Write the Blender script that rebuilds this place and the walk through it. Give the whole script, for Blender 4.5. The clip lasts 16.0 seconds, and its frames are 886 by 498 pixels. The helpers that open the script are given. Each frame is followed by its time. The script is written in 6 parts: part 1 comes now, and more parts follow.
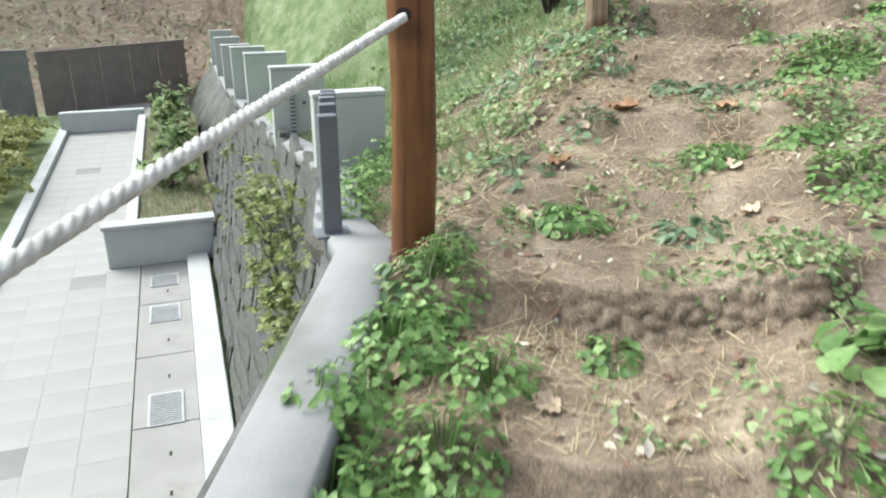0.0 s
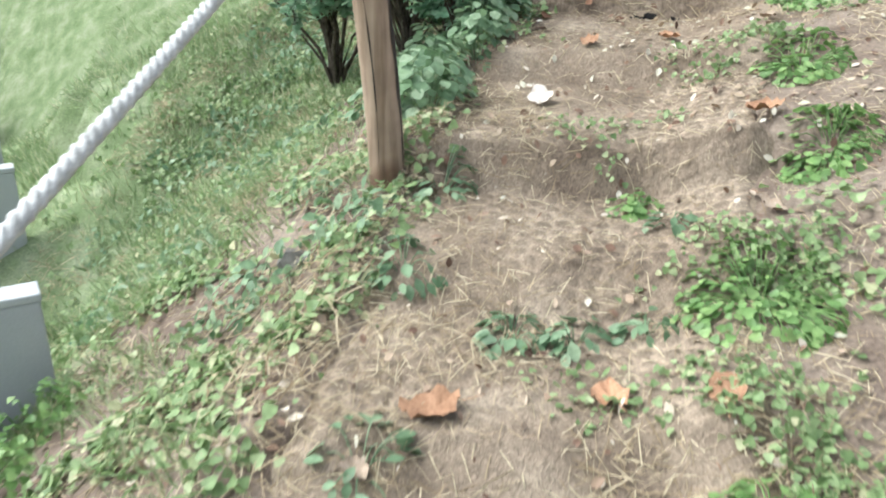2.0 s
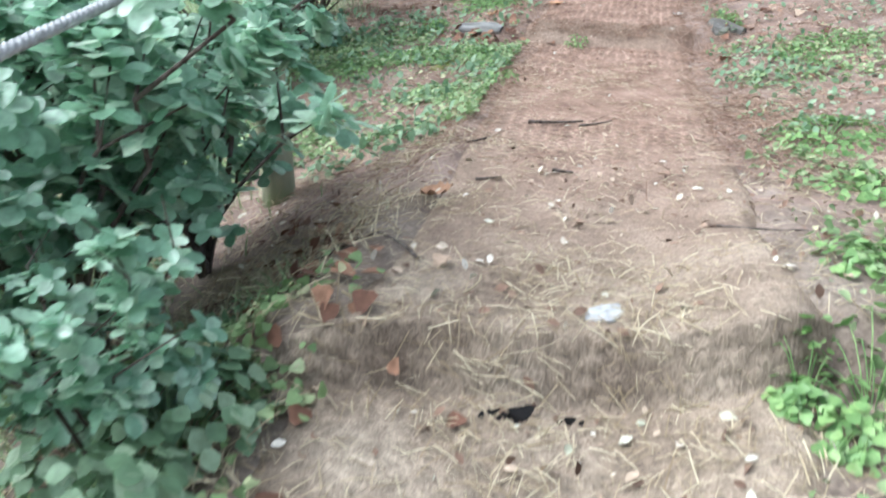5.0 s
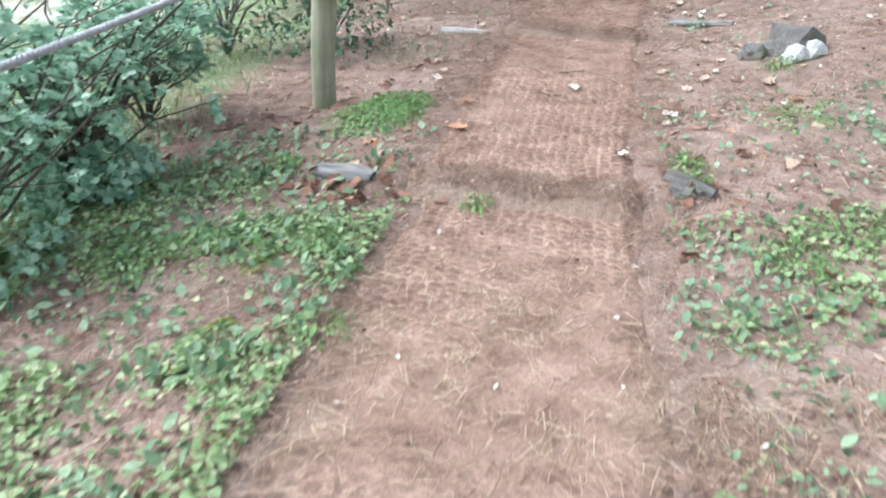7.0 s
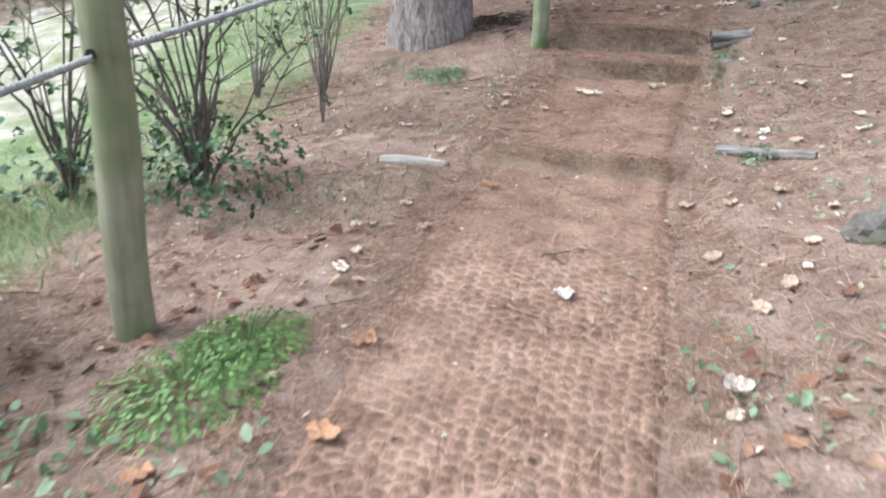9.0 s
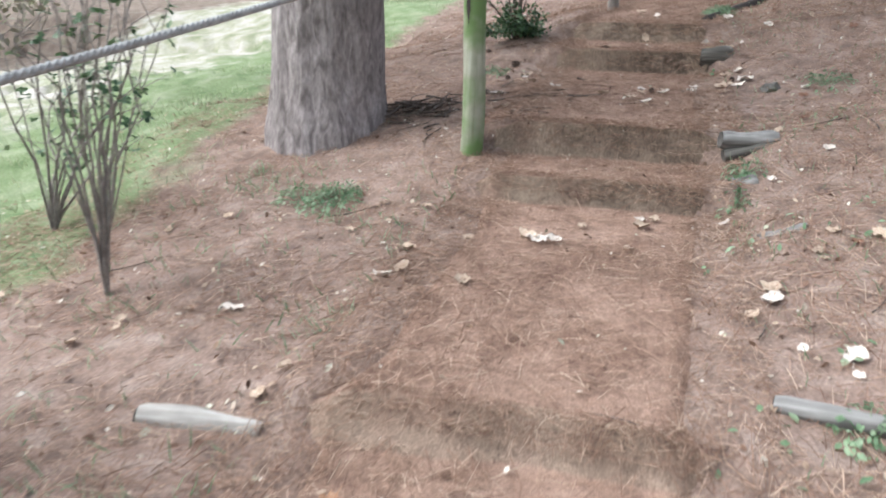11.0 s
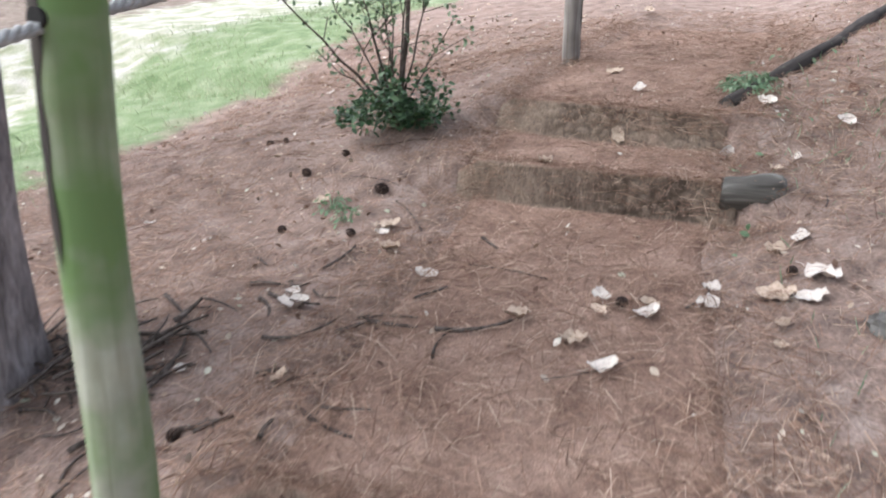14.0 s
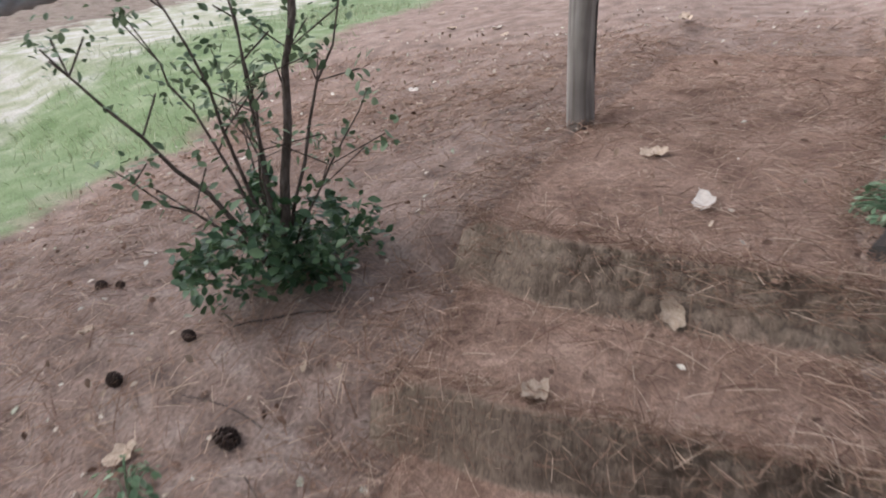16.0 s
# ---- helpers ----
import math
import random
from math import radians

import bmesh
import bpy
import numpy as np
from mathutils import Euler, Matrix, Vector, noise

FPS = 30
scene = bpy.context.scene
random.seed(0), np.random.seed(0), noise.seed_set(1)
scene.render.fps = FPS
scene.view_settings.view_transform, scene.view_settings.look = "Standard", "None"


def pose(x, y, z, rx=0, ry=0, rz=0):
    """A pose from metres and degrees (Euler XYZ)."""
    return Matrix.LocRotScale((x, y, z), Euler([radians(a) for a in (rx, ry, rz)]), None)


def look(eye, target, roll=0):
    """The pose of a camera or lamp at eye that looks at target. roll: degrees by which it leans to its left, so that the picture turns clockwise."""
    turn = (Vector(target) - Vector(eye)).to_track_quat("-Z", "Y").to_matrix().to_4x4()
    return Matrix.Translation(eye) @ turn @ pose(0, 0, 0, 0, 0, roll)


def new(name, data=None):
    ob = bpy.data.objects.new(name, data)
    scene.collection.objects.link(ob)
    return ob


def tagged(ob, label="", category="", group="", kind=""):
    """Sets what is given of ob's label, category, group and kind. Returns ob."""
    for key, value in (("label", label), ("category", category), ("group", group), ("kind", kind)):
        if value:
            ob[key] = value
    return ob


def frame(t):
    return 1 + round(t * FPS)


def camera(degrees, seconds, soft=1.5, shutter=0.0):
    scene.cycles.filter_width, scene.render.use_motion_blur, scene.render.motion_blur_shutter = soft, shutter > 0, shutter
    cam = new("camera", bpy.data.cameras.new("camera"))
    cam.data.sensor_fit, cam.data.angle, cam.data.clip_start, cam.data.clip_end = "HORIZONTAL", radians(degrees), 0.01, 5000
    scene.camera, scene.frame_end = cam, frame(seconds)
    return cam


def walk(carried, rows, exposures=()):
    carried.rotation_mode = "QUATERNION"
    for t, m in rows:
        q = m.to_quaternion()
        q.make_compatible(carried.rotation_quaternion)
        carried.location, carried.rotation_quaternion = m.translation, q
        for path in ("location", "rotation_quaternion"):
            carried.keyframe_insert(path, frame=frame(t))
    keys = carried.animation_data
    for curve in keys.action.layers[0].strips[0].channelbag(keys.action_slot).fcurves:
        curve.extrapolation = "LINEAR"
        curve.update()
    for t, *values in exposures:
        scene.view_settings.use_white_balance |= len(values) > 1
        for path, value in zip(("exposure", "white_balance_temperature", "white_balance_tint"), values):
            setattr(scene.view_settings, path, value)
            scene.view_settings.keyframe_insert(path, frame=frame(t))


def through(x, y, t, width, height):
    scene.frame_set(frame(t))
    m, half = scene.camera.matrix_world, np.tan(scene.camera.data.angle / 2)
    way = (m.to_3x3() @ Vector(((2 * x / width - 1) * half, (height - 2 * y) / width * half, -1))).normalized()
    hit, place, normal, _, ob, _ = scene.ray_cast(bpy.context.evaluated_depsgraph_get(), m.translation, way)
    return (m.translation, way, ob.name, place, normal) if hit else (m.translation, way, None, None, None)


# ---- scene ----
cam = camera(60.0, 16.0, soft=1.9, shutter=0.35)
PATH = [
    (0, (0.0, 0.0, 1.45), (-0.161, 1.846, 0.697), 0.3),
    (0.5, (0.001, 0.521, 1.531), (-0.107, 2.358, 0.748), 0.4),
    (1, (0.109, 1.002, 1.682), (0.075, 2.833, 0.879), 0.4),
    (1.5, (0.146, 1.5, 1.767), (0.228, 3.331, 0.966), 0.8),
    (2, (0.287, 1.901, 1.816), (0.559, 3.726, 1.043), 1.6),
    (2.5, (0.359, 2.35, 1.924), (0.621, 4.179, 1.158), 0.8),
    (3, (0.425, 2.789, 2.039), (0.721, 4.609, 1.263), 0.3),
    (3.5, (0.672, 3.182, 2.131), (1.068, 4.971, 1.33), 1.0),
    (4, (0.846, 3.569, 2.219), (1.3, 5.347, 1.423), 1.6),
    (4.5, (0.994, 3.968, 2.292), (1.478, 5.737, 1.495), 1.7),
    (5, (1.279, 4.328, 2.485), (1.776, 6.092, 1.684), 1.5),
    (5.2, (1.351, 4.454, 2.53), (1.847, 6.219, 1.73), 1.5),
    (7.3, (2.574, 6.504, 3.013), (3.176, 8.25, 2.245), 2.7),
    (7.5, (2.673, 6.704, 3.083), (3.274, 8.449, 2.312), 2.6),
    (8, (3.014, 7.236, 3.169), (3.568, 9.004, 2.417), 2.1),
    (8.5, (3.315, 7.81, 3.147), (3.852, 9.603, 2.441), 2.1),
    (9, (3.669, 8.407, 3.135), (4.207, 10.216, 2.475), 1.9),
    (9.5, (3.968, 8.965, 3.207), (4.476, 10.808, 2.621), 1.9),
    (10, (4.239, 9.558, 3.253), (4.77, 11.412, 2.725), 2.3),
    (10.2, (4.343, 9.759, 3.228), (4.889, 11.611, 2.708), 2.3),
    (12.3, (5.734, 11.881, 3.587), (6.383, 13.683, 3.009), 0.9),
    (12.5, (5.86, 12.072, 3.633), (6.507, 13.873, 3.055), 0.8),
    (13, (6.194, 12.555, 3.731), (6.805, 14.369, 3.153), 0.7),
    (13.5, (6.431, 13.067, 3.777), (7.015, 14.891, 3.2), 0.8),
    (14, (6.719, 13.466, 3.875), (7.331, 15.279, 3.294), 1.2),
    (14.5, (6.995, 13.862, 3.951), (7.608, 15.676, 3.375), 1.1),
    (15, (7.262, 14.334, 3.949), (7.851, 16.16, 3.387), 1.1),
    (15.5, (7.429, 14.745, 4.07), (8.032, 16.564, 3.498), 0.5),
    (16, (7.624, 15.217, 4.13), (8.192, 17.03, 3.506), -1.1),
]
EXPOSURES = [(0, 1.15, 6150, 3), (2.5, 1.28, 5850, 5), (3.5, 1.28, 5750, 6), (5, 1.36, 5450, 5), (8, 1.27, 5600, 8), (10, 1.12, 5800, 7), (12.5, 1.28, 5750, 9), (13.5, 1.32, 5700, 10), (14.5, 1.24, 5850, 12), (15.5, 0.82, 5900, 13), (16, 0.69, 5850, 13)]
walk(cam, [(t, look(eye, target, roll)) for t, eye, target, roll in PATH], EXPOSURES)

# ---- world and sun: a bright, thinly overcast sky ----
world = bpy.data.worlds.new("sky")
scene.world = world
world.use_nodes = True
wn = world.node_tree.nodes
sky = wn.new("ShaderNodeTexSky")
sky.sky_type, sky.sun_disc = "NISHITA", False
sky.sun_elevation, sky.sun_rotation = radians(50), radians(-70)
sky.air_density, sky.dust_density, sky.ozone_density = 1.0, 6.0, 0.6
pale = wn.new("ShaderNodeHueSaturation")
pale.inputs["Saturation"].default_value = 0.35
world.node_tree.links.new(sky.outputs[0], pale.inputs["Color"])
world.node_tree.links.new(pale.outputs[0], wn["Background"].inputs["Color"])
wn["Background"].inputs["Strength"].default_value = 0.15
sun = new("sun", bpy.data.lights.new("sun", "SUN"))
sun.data.energy, sun.data.angle, sun.data.color = 0.7, radians(40), (1.0, 0.96, 0.9)
sun.matrix_world = look((0, 0, 0), (math.cos(radians(50)) * math.sin(radians(70)), -math.cos(radians(50)) * math.cos(radians(70)) * 1.0, -math.sin(radians(50))))


# ---- materials ----
def material(name, rough=0.85, metal=0.0, spec=0.3):
    m = bpy.data.materials.new(name)
    m.use_nodes = True
    b = m.node_tree.nodes["Principled BSDF"]
    b.inputs["Roughness"].default_value, b.inputs["Metallic"].default_value = rough, metal
    b.inputs["Specular IOR Level"].default_value = spec
    return m, m.node_tree.nodes, m.node_tree.links, b


def colour_noise(nodes, links, scale, stops, detail=6.0, vector=None, kind="Object", distort=0.0):
    """A noise that runs through the given (position, colour) stops."""
    if vector is None:
        vector = nodes.new("ShaderNodeTexCoord").outputs[kind]
    n = nodes.new("ShaderNodeTexNoise")
    n.inputs["Scale"].default_value, n.inputs["Detail"].default_value, n.inputs["Distortion"].default_value = scale, detail, distort
    links.new(vector, n.inputs["Vector"])
    r = nodes.new("ShaderNodeValToRGB")
    while len(r.color_ramp.elements) < len(stops):
        r.color_ramp.elements.new(0.5)
    for e, (at, c) in zip(r.color_ramp.elements, stops):
        e.position, e.color = at, (*c, 1)
    links.new(n.outputs["Fac"], r.inputs["Fac"])
    return r.outputs["Color"], n.outputs["Fac"]


def mixed(nodes, links, a, b, fac, how="MIX"):
    x = nodes.new("ShaderNodeMix")
    x.data_type, x.blend_type = "RGBA", how
    for socket, value in ((x.inputs[6], a), (x.inputs[7], b), (x.inputs[0], fac)):
        if isinstance(value, bpy.types.NodeSocket):
            links.new(value, socket)
        else:
            socket.default_value = value if isinstance(value, float) else (*value, 1)
    return x.outputs[2]


def bumped(nodes, links, b, height, strength=0.5, distance=0.01, normal=None):
    u = nodes.new("ShaderNodeBump")
    u.inputs["Strength"].default_value, u.inputs["Distance"].default_value = strength, distance
    links.new(height, u.inputs["Height"])
    if normal is not None:
        links.new(normal, u.inputs["Normal"])
    links.new(u.outputs[0], b.inputs["Normal"])
    return u.outputs[0]


def speckled(name, scale, stops, rough=0.85, fine=60.0, bump=0.4, depth=0.004, stain=None, random_tint=0.0, spec=0.3, grit=0.7):
    """Two scales of colour, fine relief, optional stains and a tint that differs from piece to piece."""
    m, n, l, b = material(name, rough, 0.0, spec)
    c, f = colour_noise(n, l, scale, stops)
    c2, f2 = colour_noise(n, l, fine, [(0.25, (0.55, 0.55, 0.55)), (0.75, (1.25, 1.25, 1.25))])
    out = mixed(n, l, c, c2, grit, "MULTIPLY")
    if stain:
        c3, f3 = colour_noise(n, l, stain[0], [(stain[1], (0, 0, 0)), (stain[1] + 0.12, (1, 1, 1))])
        out = mixed(n, l, out, stain[2], c3)
    if random_tint:
        info = n.new("ShaderNodeObjectInfo")
        hs = n.new("ShaderNodeHueSaturation")
        mr = n.new("ShaderNodeMapRange")
        mr.inputs[3].default_value, mr.inputs[4].default_value = 1 - random_tint, 1 + random_tint
        l.new(info.outputs["Random"], mr.inputs[0]), l.new(mr.outputs[0], hs.inputs["Value"]), l.new(out, hs.inputs["Color"])
        out = hs.outputs[0]
    l.new(out, b.inputs["Base Color"])
    bumped(n, l, b, f2, bump, depth)
    return m


def leafy(name, stops, rough=0.5, through=0.25, spec=0.4):
    """A leaf whose colour differs from leaf to leaf and along its blade, letting some light through."""
    m, n, l, b = material(name, rough, 0.0, spec)
    g = n.new("ShaderNodeNewGeometry")
    r = n.new("ShaderNodeValToRGB")
    while len(r.color_ramp.elements) < len(stops):
        r.color_ramp.elements.new(0.5)
    for e, (at, c) in zip(r.color_ramp.elements, stops):
        e.position, e.color = at, (*c, 1)
    l.new(g.outputs["Random Per Island"], r.inputs["Fac"])
    c2, f2 = colour_noise(n, l, 45.0, [(0.3, (0.7, 0.72, 0.65)), (0.7, (1.2, 1.2, 1.15))], 3.0)
    out = mixed(n, l, r.outputs["Color"], c2, 0.8, "MULTIPLY")
    l.new(out, b.inputs["Base Color"])
    bumped(n, l, b, f2, 0.35, 0.003)
    t = n.new("ShaderNodeBsdfTranslucent")
    l.new(out, t.inputs["Color"])
    s = n.new("ShaderNodeMixShader")
    s.inputs[0].default_value = through
    l.new(b.outputs[0], s.inputs[1]), l.new(t.outputs[0], s.inputs[2])
    l.new(s.outputs[0], n["Material Output"].inputs["Surface"])
    return m


def grained_wood(name, stops, knots, rough=0.7, green=None, scale=1.0):
    """Wood whose grain runs along z, with knots and, where given, algae in patches."""
    m, n, l, b = material(name, rough, 0.0, 0.35)
    tc = n.new("ShaderNodeTexCoord")
    mp = n.new("ShaderNodeMapping")
    mp.inputs["Scale"].default_value = (14 * scale, 14 * scale, 0.9)
    l.new(tc.outputs["Object"], mp.inputs["Vector"])
    c, f = colour_noise(n, l, 2.2, stops, 8.0, mp.outputs[0], distort=0.6)
    c2, f2 = colour_noise(n, l, 3.2, [(0.55, (1, 1, 1)), (0.66, knots)], 2.0)
    out = mixed(n, l, c, c2, 0.85, "MULTIPLY")
    c4, f4 = colour_noise(n, l, 9.0, [(0.3, (0.75, 0.75, 0.75)), (0.7, (1.15, 1.15, 1.15))])
    out = mixed(n, l, out, c4, 0.7, "MULTIPLY")
    if green:
        c3, f3 = colour_noise(n, l, 2.6, [(green[0], (0, 0, 0)), (green[0] + 0.16, (1, 1, 1))], 4.0)
        out = mixed(n, l, out, green[1], c3)
    l.new(out, b.inputs["Base Color"])
    bumped(n, l, b, f, 0.55, 0.004)
    return m


def ground_material():
    """Soil, pine needles, lawn and a strip painted sunlit-pale, laid out by the masks that the ground mesh carries."""
    m, n, l, b = material("soil", 0.95, 0.0, 0.1)
    needle_mask, grass_mask = n.new("ShaderNodeAttribute"), n.new("ShaderNodeAttribute")
    needle_mask.attribute_name, grass_mask.attribute_name = "needles", "lawn"
    soil, f1 = colour_noise(n, l, 5.0, [(0.25, (0.11, 0.080, 0.062)), (0.5, (0.21, 0.165, 0.13)), (0.8, (0.31, 0.255, 0.205))], 9.0)
    litter, f2 = colour_noise(n, l, 7.0, [(0.2, (0.12, 0.090, 0.074)), (0.5, (0.262, 0.187, 0.150)), (0.8, (0.36, 0.29, 0.245))], 9.0)
    lawn, f3 = colour_noise(n, l, 4.0, [(0.2, (0.10, 0.15, 0.06)), (0.5, (0.195, 0.245, 0.125)), (0.8, (0.33, 0.355, 0.24))], 9.0)
    fine, f4 = colour_noise(n, l, 70.0, [(0.3, (0.45, 0.45, 0.45)), (0.7, (1.35, 1.35, 1.35))], 5.0)
    edge, f5 = colour_noise(n, l, 3.0, [(0.0, (0, 0, 0)), (1.0, (1, 1, 1))], 6.0)

    def wobbly(mask):
        a = n.new("ShaderNodeMath")
        a.operation = "ADD"
        l.new(mask, a.inputs[0]), l.new(f5, a.inputs[1])
        r = n.new("ShaderNodeMapRange")
        r.inputs[1].default_value, r.inputs[2].default_value = 0.85, 1.15
        l.new(a.outputs[0], r.inputs[0])
        return r.outputs[0]

    out = mixed(n, l, soil, litter, wobbly(needle_mask.outputs["Fac"]))
    out = mixed(n, l, out, lawn, wobbly(grass_mask.outputs["Fac"]))
    # pale sandy lawn strip, with bright sunlight put into its colour
    sunlit_mask = n.new("ShaderNodeAttribute")
    sunlit_mask.attribute_name = "sunlit_sand"
    sunlit_sand, f6 = colour_noise(n, l, 3.0, [(0.25, (0.20, 0.23, 0.12)), (0.45, (0.34, 0.34, 0.24)), (0.6, (0.46, 0.43, 0.37)), (0.8, (0.54, 0.50, 0.45))], 9.0)
    out = mixed(n, l, out, sunlit_sand, wobbly(sunlit_mask.outputs["Fac"]))
    out = mixed(n, l, out, fine, 0.6, "MULTIPLY")
    l.new(out, b.inputs["Base Color"])
    bumped(n, l, b, f4, 0.7, 0.012)
    return m


def mat_material():
    """Coconut-fibre mat: earth trodden into it below, pine needles on it further up, shade painted into its risers."""
    m, n, l, b = material("coir", 0.95, 0.0, 0.1)
    mask = n.new("ShaderNodeAttribute")
    mask.attribute_name = "needles"
    cell = n.new("ShaderNodeAttribute")
    cell.attribute_name = "cell"
    a, f1 = colour_noise(n, l, 4.0, [(0.25, (0.13, 0.10, 0.077)), (0.5, (0.25, 0.20, 0.155)), (0.78, (0.38, 0.315, 0.25))], 9.0)
    c, f2 = colour_noise(n, l, 5.0, [(0.2, (0.145, 0.088, 0.066)), (0.5, (0.277, 0.186, 0.145)), (0.8, (0.39, 0.275, 0.22))], 9.0)
    out = mixed(n, l, a, c, mask.outputs["Fac"])
    # needle-free coir of the risers, coloured darker to imitate their shade
    bare = n.new("ShaderNodeAttribute")
    bare.attribute_name = "bare"
    coir, f7 = colour_noise(n, l, 6.0, [(0.25, (0.085, 0.064, 0.05)), (0.5, (0.16, 0.122, 0.096)), (0.78, (0.27, 0.213, 0.17))], 9.0)
    out = mixed(n, l, out, coir, bare.outputs["Fac"])
    tc = n.new("ShaderNodeTexCoord")
    mp = n.new("ShaderNodeMapping")
    mp.inputs["Scale"].default_value = (1.0, 1.0, 0.25)
    l.new(tc.outputs["Object"], mp.inputs["Vector"])
    fibre, f4 = colour_noise(n, l, 85.0, [(0.3, (0.45, 0.43, 0.40)), (0.7, (1.4, 1.38, 1.3))], 6.0, mp.outputs[0], distort=1.5)
    out = mixed(n, l, out, fibre, 0.75, "MULTIPLY")
    net = n.new("ShaderNodeMapRange")
    net.inputs[1].default_value, net.inputs[2].default_value, net.inputs[3].default_value, net.inputs[4].default_value = 0.0, 1.0, 1.45, 0.78
    l.new(cell.outputs["Fac"], net.inputs[0])
    comb = n.new("ShaderNodeCombineColor")
    for k in range(3):
        l.new(net.outputs[0], comb.inputs[k])
    out = mixed(n, l, out, comb.outputs[0], 1.0, "MULTIPLY")
    l.new(out, b.inputs["Base Color"])
    bumped(n, l, b, f4, 0.8, 0.008)
    return m


def bark_material(name, stops, scale=1.0, depth=0.02):
    m, n, l, b = material(name, 0.95, 0.0, 0.1)
    tc = n.new("ShaderNodeTexCoord")
    mp = n.new("ShaderNodeMapping")
    mp.inputs["Scale"].default_value = (1.0, 1.0, 0.34)
    l.new(tc.outputs["Object"], mp.inputs["Vector"])
    c, f = colour_noise(n, l, 16.0 * scale, stops, 9.0, mp.outputs[0], distort=1.2)
    c2, f2 = colour_noise(n, l, 70.0 * scale, [(0.3, (0.6, 0.6, 0.6)), (0.7, (1.2, 1.2, 1.2))], 5.0, mp.outputs[0])
    c3, f3 = colour_noise(n, l, 1.7, [(0.3, (0.8, 0.78, 0.76)), (0.7, (1.12, 1.1, 1.12))], 3.0)
    out = mixed(n, l, mixed(n, l, c, c2, 0.7, "MULTIPLY"), c3, 0.9, "MULTIPLY")
    l.new(out, b.inputs["Base Color"])
    bumped(n, l, b, f, 0.9, depth)
    return m


M_GROUND, M_MAT = ground_material(), mat_material()
M_CONCRETE = speckled("concrete", 2.5, [(0.3, (0.22, 0.22, 0.225)), (0.7, (0.29, 0.29, 0.295))], 0.85, 160, 0.2, 0.001, (1.5, 0.60, (0.16, 0.165, 0.155)), grit=0.3)
M_SLAB = speckled("pale_concrete", 2.0, [(0.3, (0.38, 0.395, 0.395)), (0.7, (0.47, 0.485, 0.485))], 0.8, 160, 0.15, 0.001, (1.8, 0.64, (0.26, 0.28, 0.265)), grit=0.25)
M_GREY_PAINT = speckled("grey_paint", 3.0, [(0.3, (0.12, 0.13, 0.15)), (0.7, (0.16, 0.17, 0.19))], 0.6, 70, 0.15, 0.001, (6.0, 0.66, (0.22, 0.225, 0.23)), grit=0.3)
M_PAVING = speckled("pale_paving", 1.2, [(0.3, (0.275, 0.275, 0.265)), (0.7, (0.33, 0.325, 0.315))], 0.7, 160, 0.15, 0.001, (0.9, 0.60, (0.26, 0.26, 0.25)), 0.03, grit=0.25)
M_PAVING_DARK = speckled("dark_paving", 1.2, [(0.3, (0.19, 0.19, 0.19)), (0.7, (0.24, 0.24, 0.235))], 0.7, 160, 0.15, 0.001, None, 0.05, grit=0.25)
M_GUTTER = speckled("gutter_concrete", 1.6, [(0.3, (0.25, 0.245, 0.24)), (0.7, (0.32, 0.31, 0.30))], 0.8, 140, 0.2, 0.001, (1.3, 0.60, (0.21, 0.205, 0.20)), grit=0.3)
M_STONEWALL = speckled("wall_stone", 3.5, [(0.3, (0.085, 0.087, 0.085)), (0.7, (0.17, 0.17, 0.165))], 0.95, 45, 0.5, 0.01, (3.0, 0.52, (0.07, 0.085, 0.05)))
M_STEEL = speckled("galvanised_steel", 5.0, [(0.3, (0.36, 0.37, 0.38)), (0.7, (0.46, 0.47, 0.48))], 0.45, 80, 0.1, 0.001)
M_DARK = speckled("dark_gap", 5.0, [(0.3, (0.015, 0.013, 0.012)), (0.7, (0.03, 0.027, 0.025))], 0.95)
M_FENCE = speckled("fence_panel", 3.0, [(0.3, (0.17, 0.145, 0.14)), (0.7, (0.225, 0.19, 0.185))], 0.7, 60, 0.2, 0.002)
M_FENCE_GREY = speckled("grey_fence_panel", 3.0, [(0.3, (0.16, 0.16, 0.165)), (0.7, (0.22, 0.22, 0.225))], 0.7, 60, 0.2, 0.002)
M_POST_NEW = grained_wood("varnished_wood", [(0.25, (0.06, 0.022, 0.010)), (0.5, (0.145, 0.058, 0.022)), (0.8, (0.22, 0.10, 0.038))], (0.22, 0.12, 0.10), 0.5)
M_POST_BARE = grained_wood("weathered_wood", [(0.25, (0.17, 0.115, 0.075)), (0.55, (0.35, 0.255, 0.185)), (0.8, (0.42, 0.32, 0.24))], (0.4, 0.3, 0.25), 0.8)
M_POST_GREEN = grained_wood("algae_wood", [(0.25, (0.20, 0.19, 0.13)), (0.55, (0.30, 0.29, 0.20)), (0.8, (0.36, 0.35, 0.27))], (0.6, 0.6, 0.5), 0.85, (0.44, (0.19, 0.21, 0.115)))
M_POST_MOSS = grained_wood("mossy_wood", [(0.25, (0.19, 0.19, 0.13)), (0.55, (0.33, 0.33, 0.25)), (0.8, (0.40, 0.40, 0.32))], (0.6, 0.6, 0.5), 0.85, (0.40, (0.13, 0.20, 0.07)))
M_POST_GREY = grained_wood("grey_wood", [(0.25, (0.12, 0.10, 0.085)), (0.55, (0.28, 0.25, 0.22)), (0.8, (0.40, 0.37, 0.34))], (0.3, 0.25, 0.22), 0.85)
M_LOG = grained_wood("log_wood", [(0.25, (0.07, 0.062, 0.055)), (0.5, (0.23, 0.22, 0.205)), (0.8, (0.38, 0.37, 0.35))], (0.35, 0.32, 0.3), 0.9)
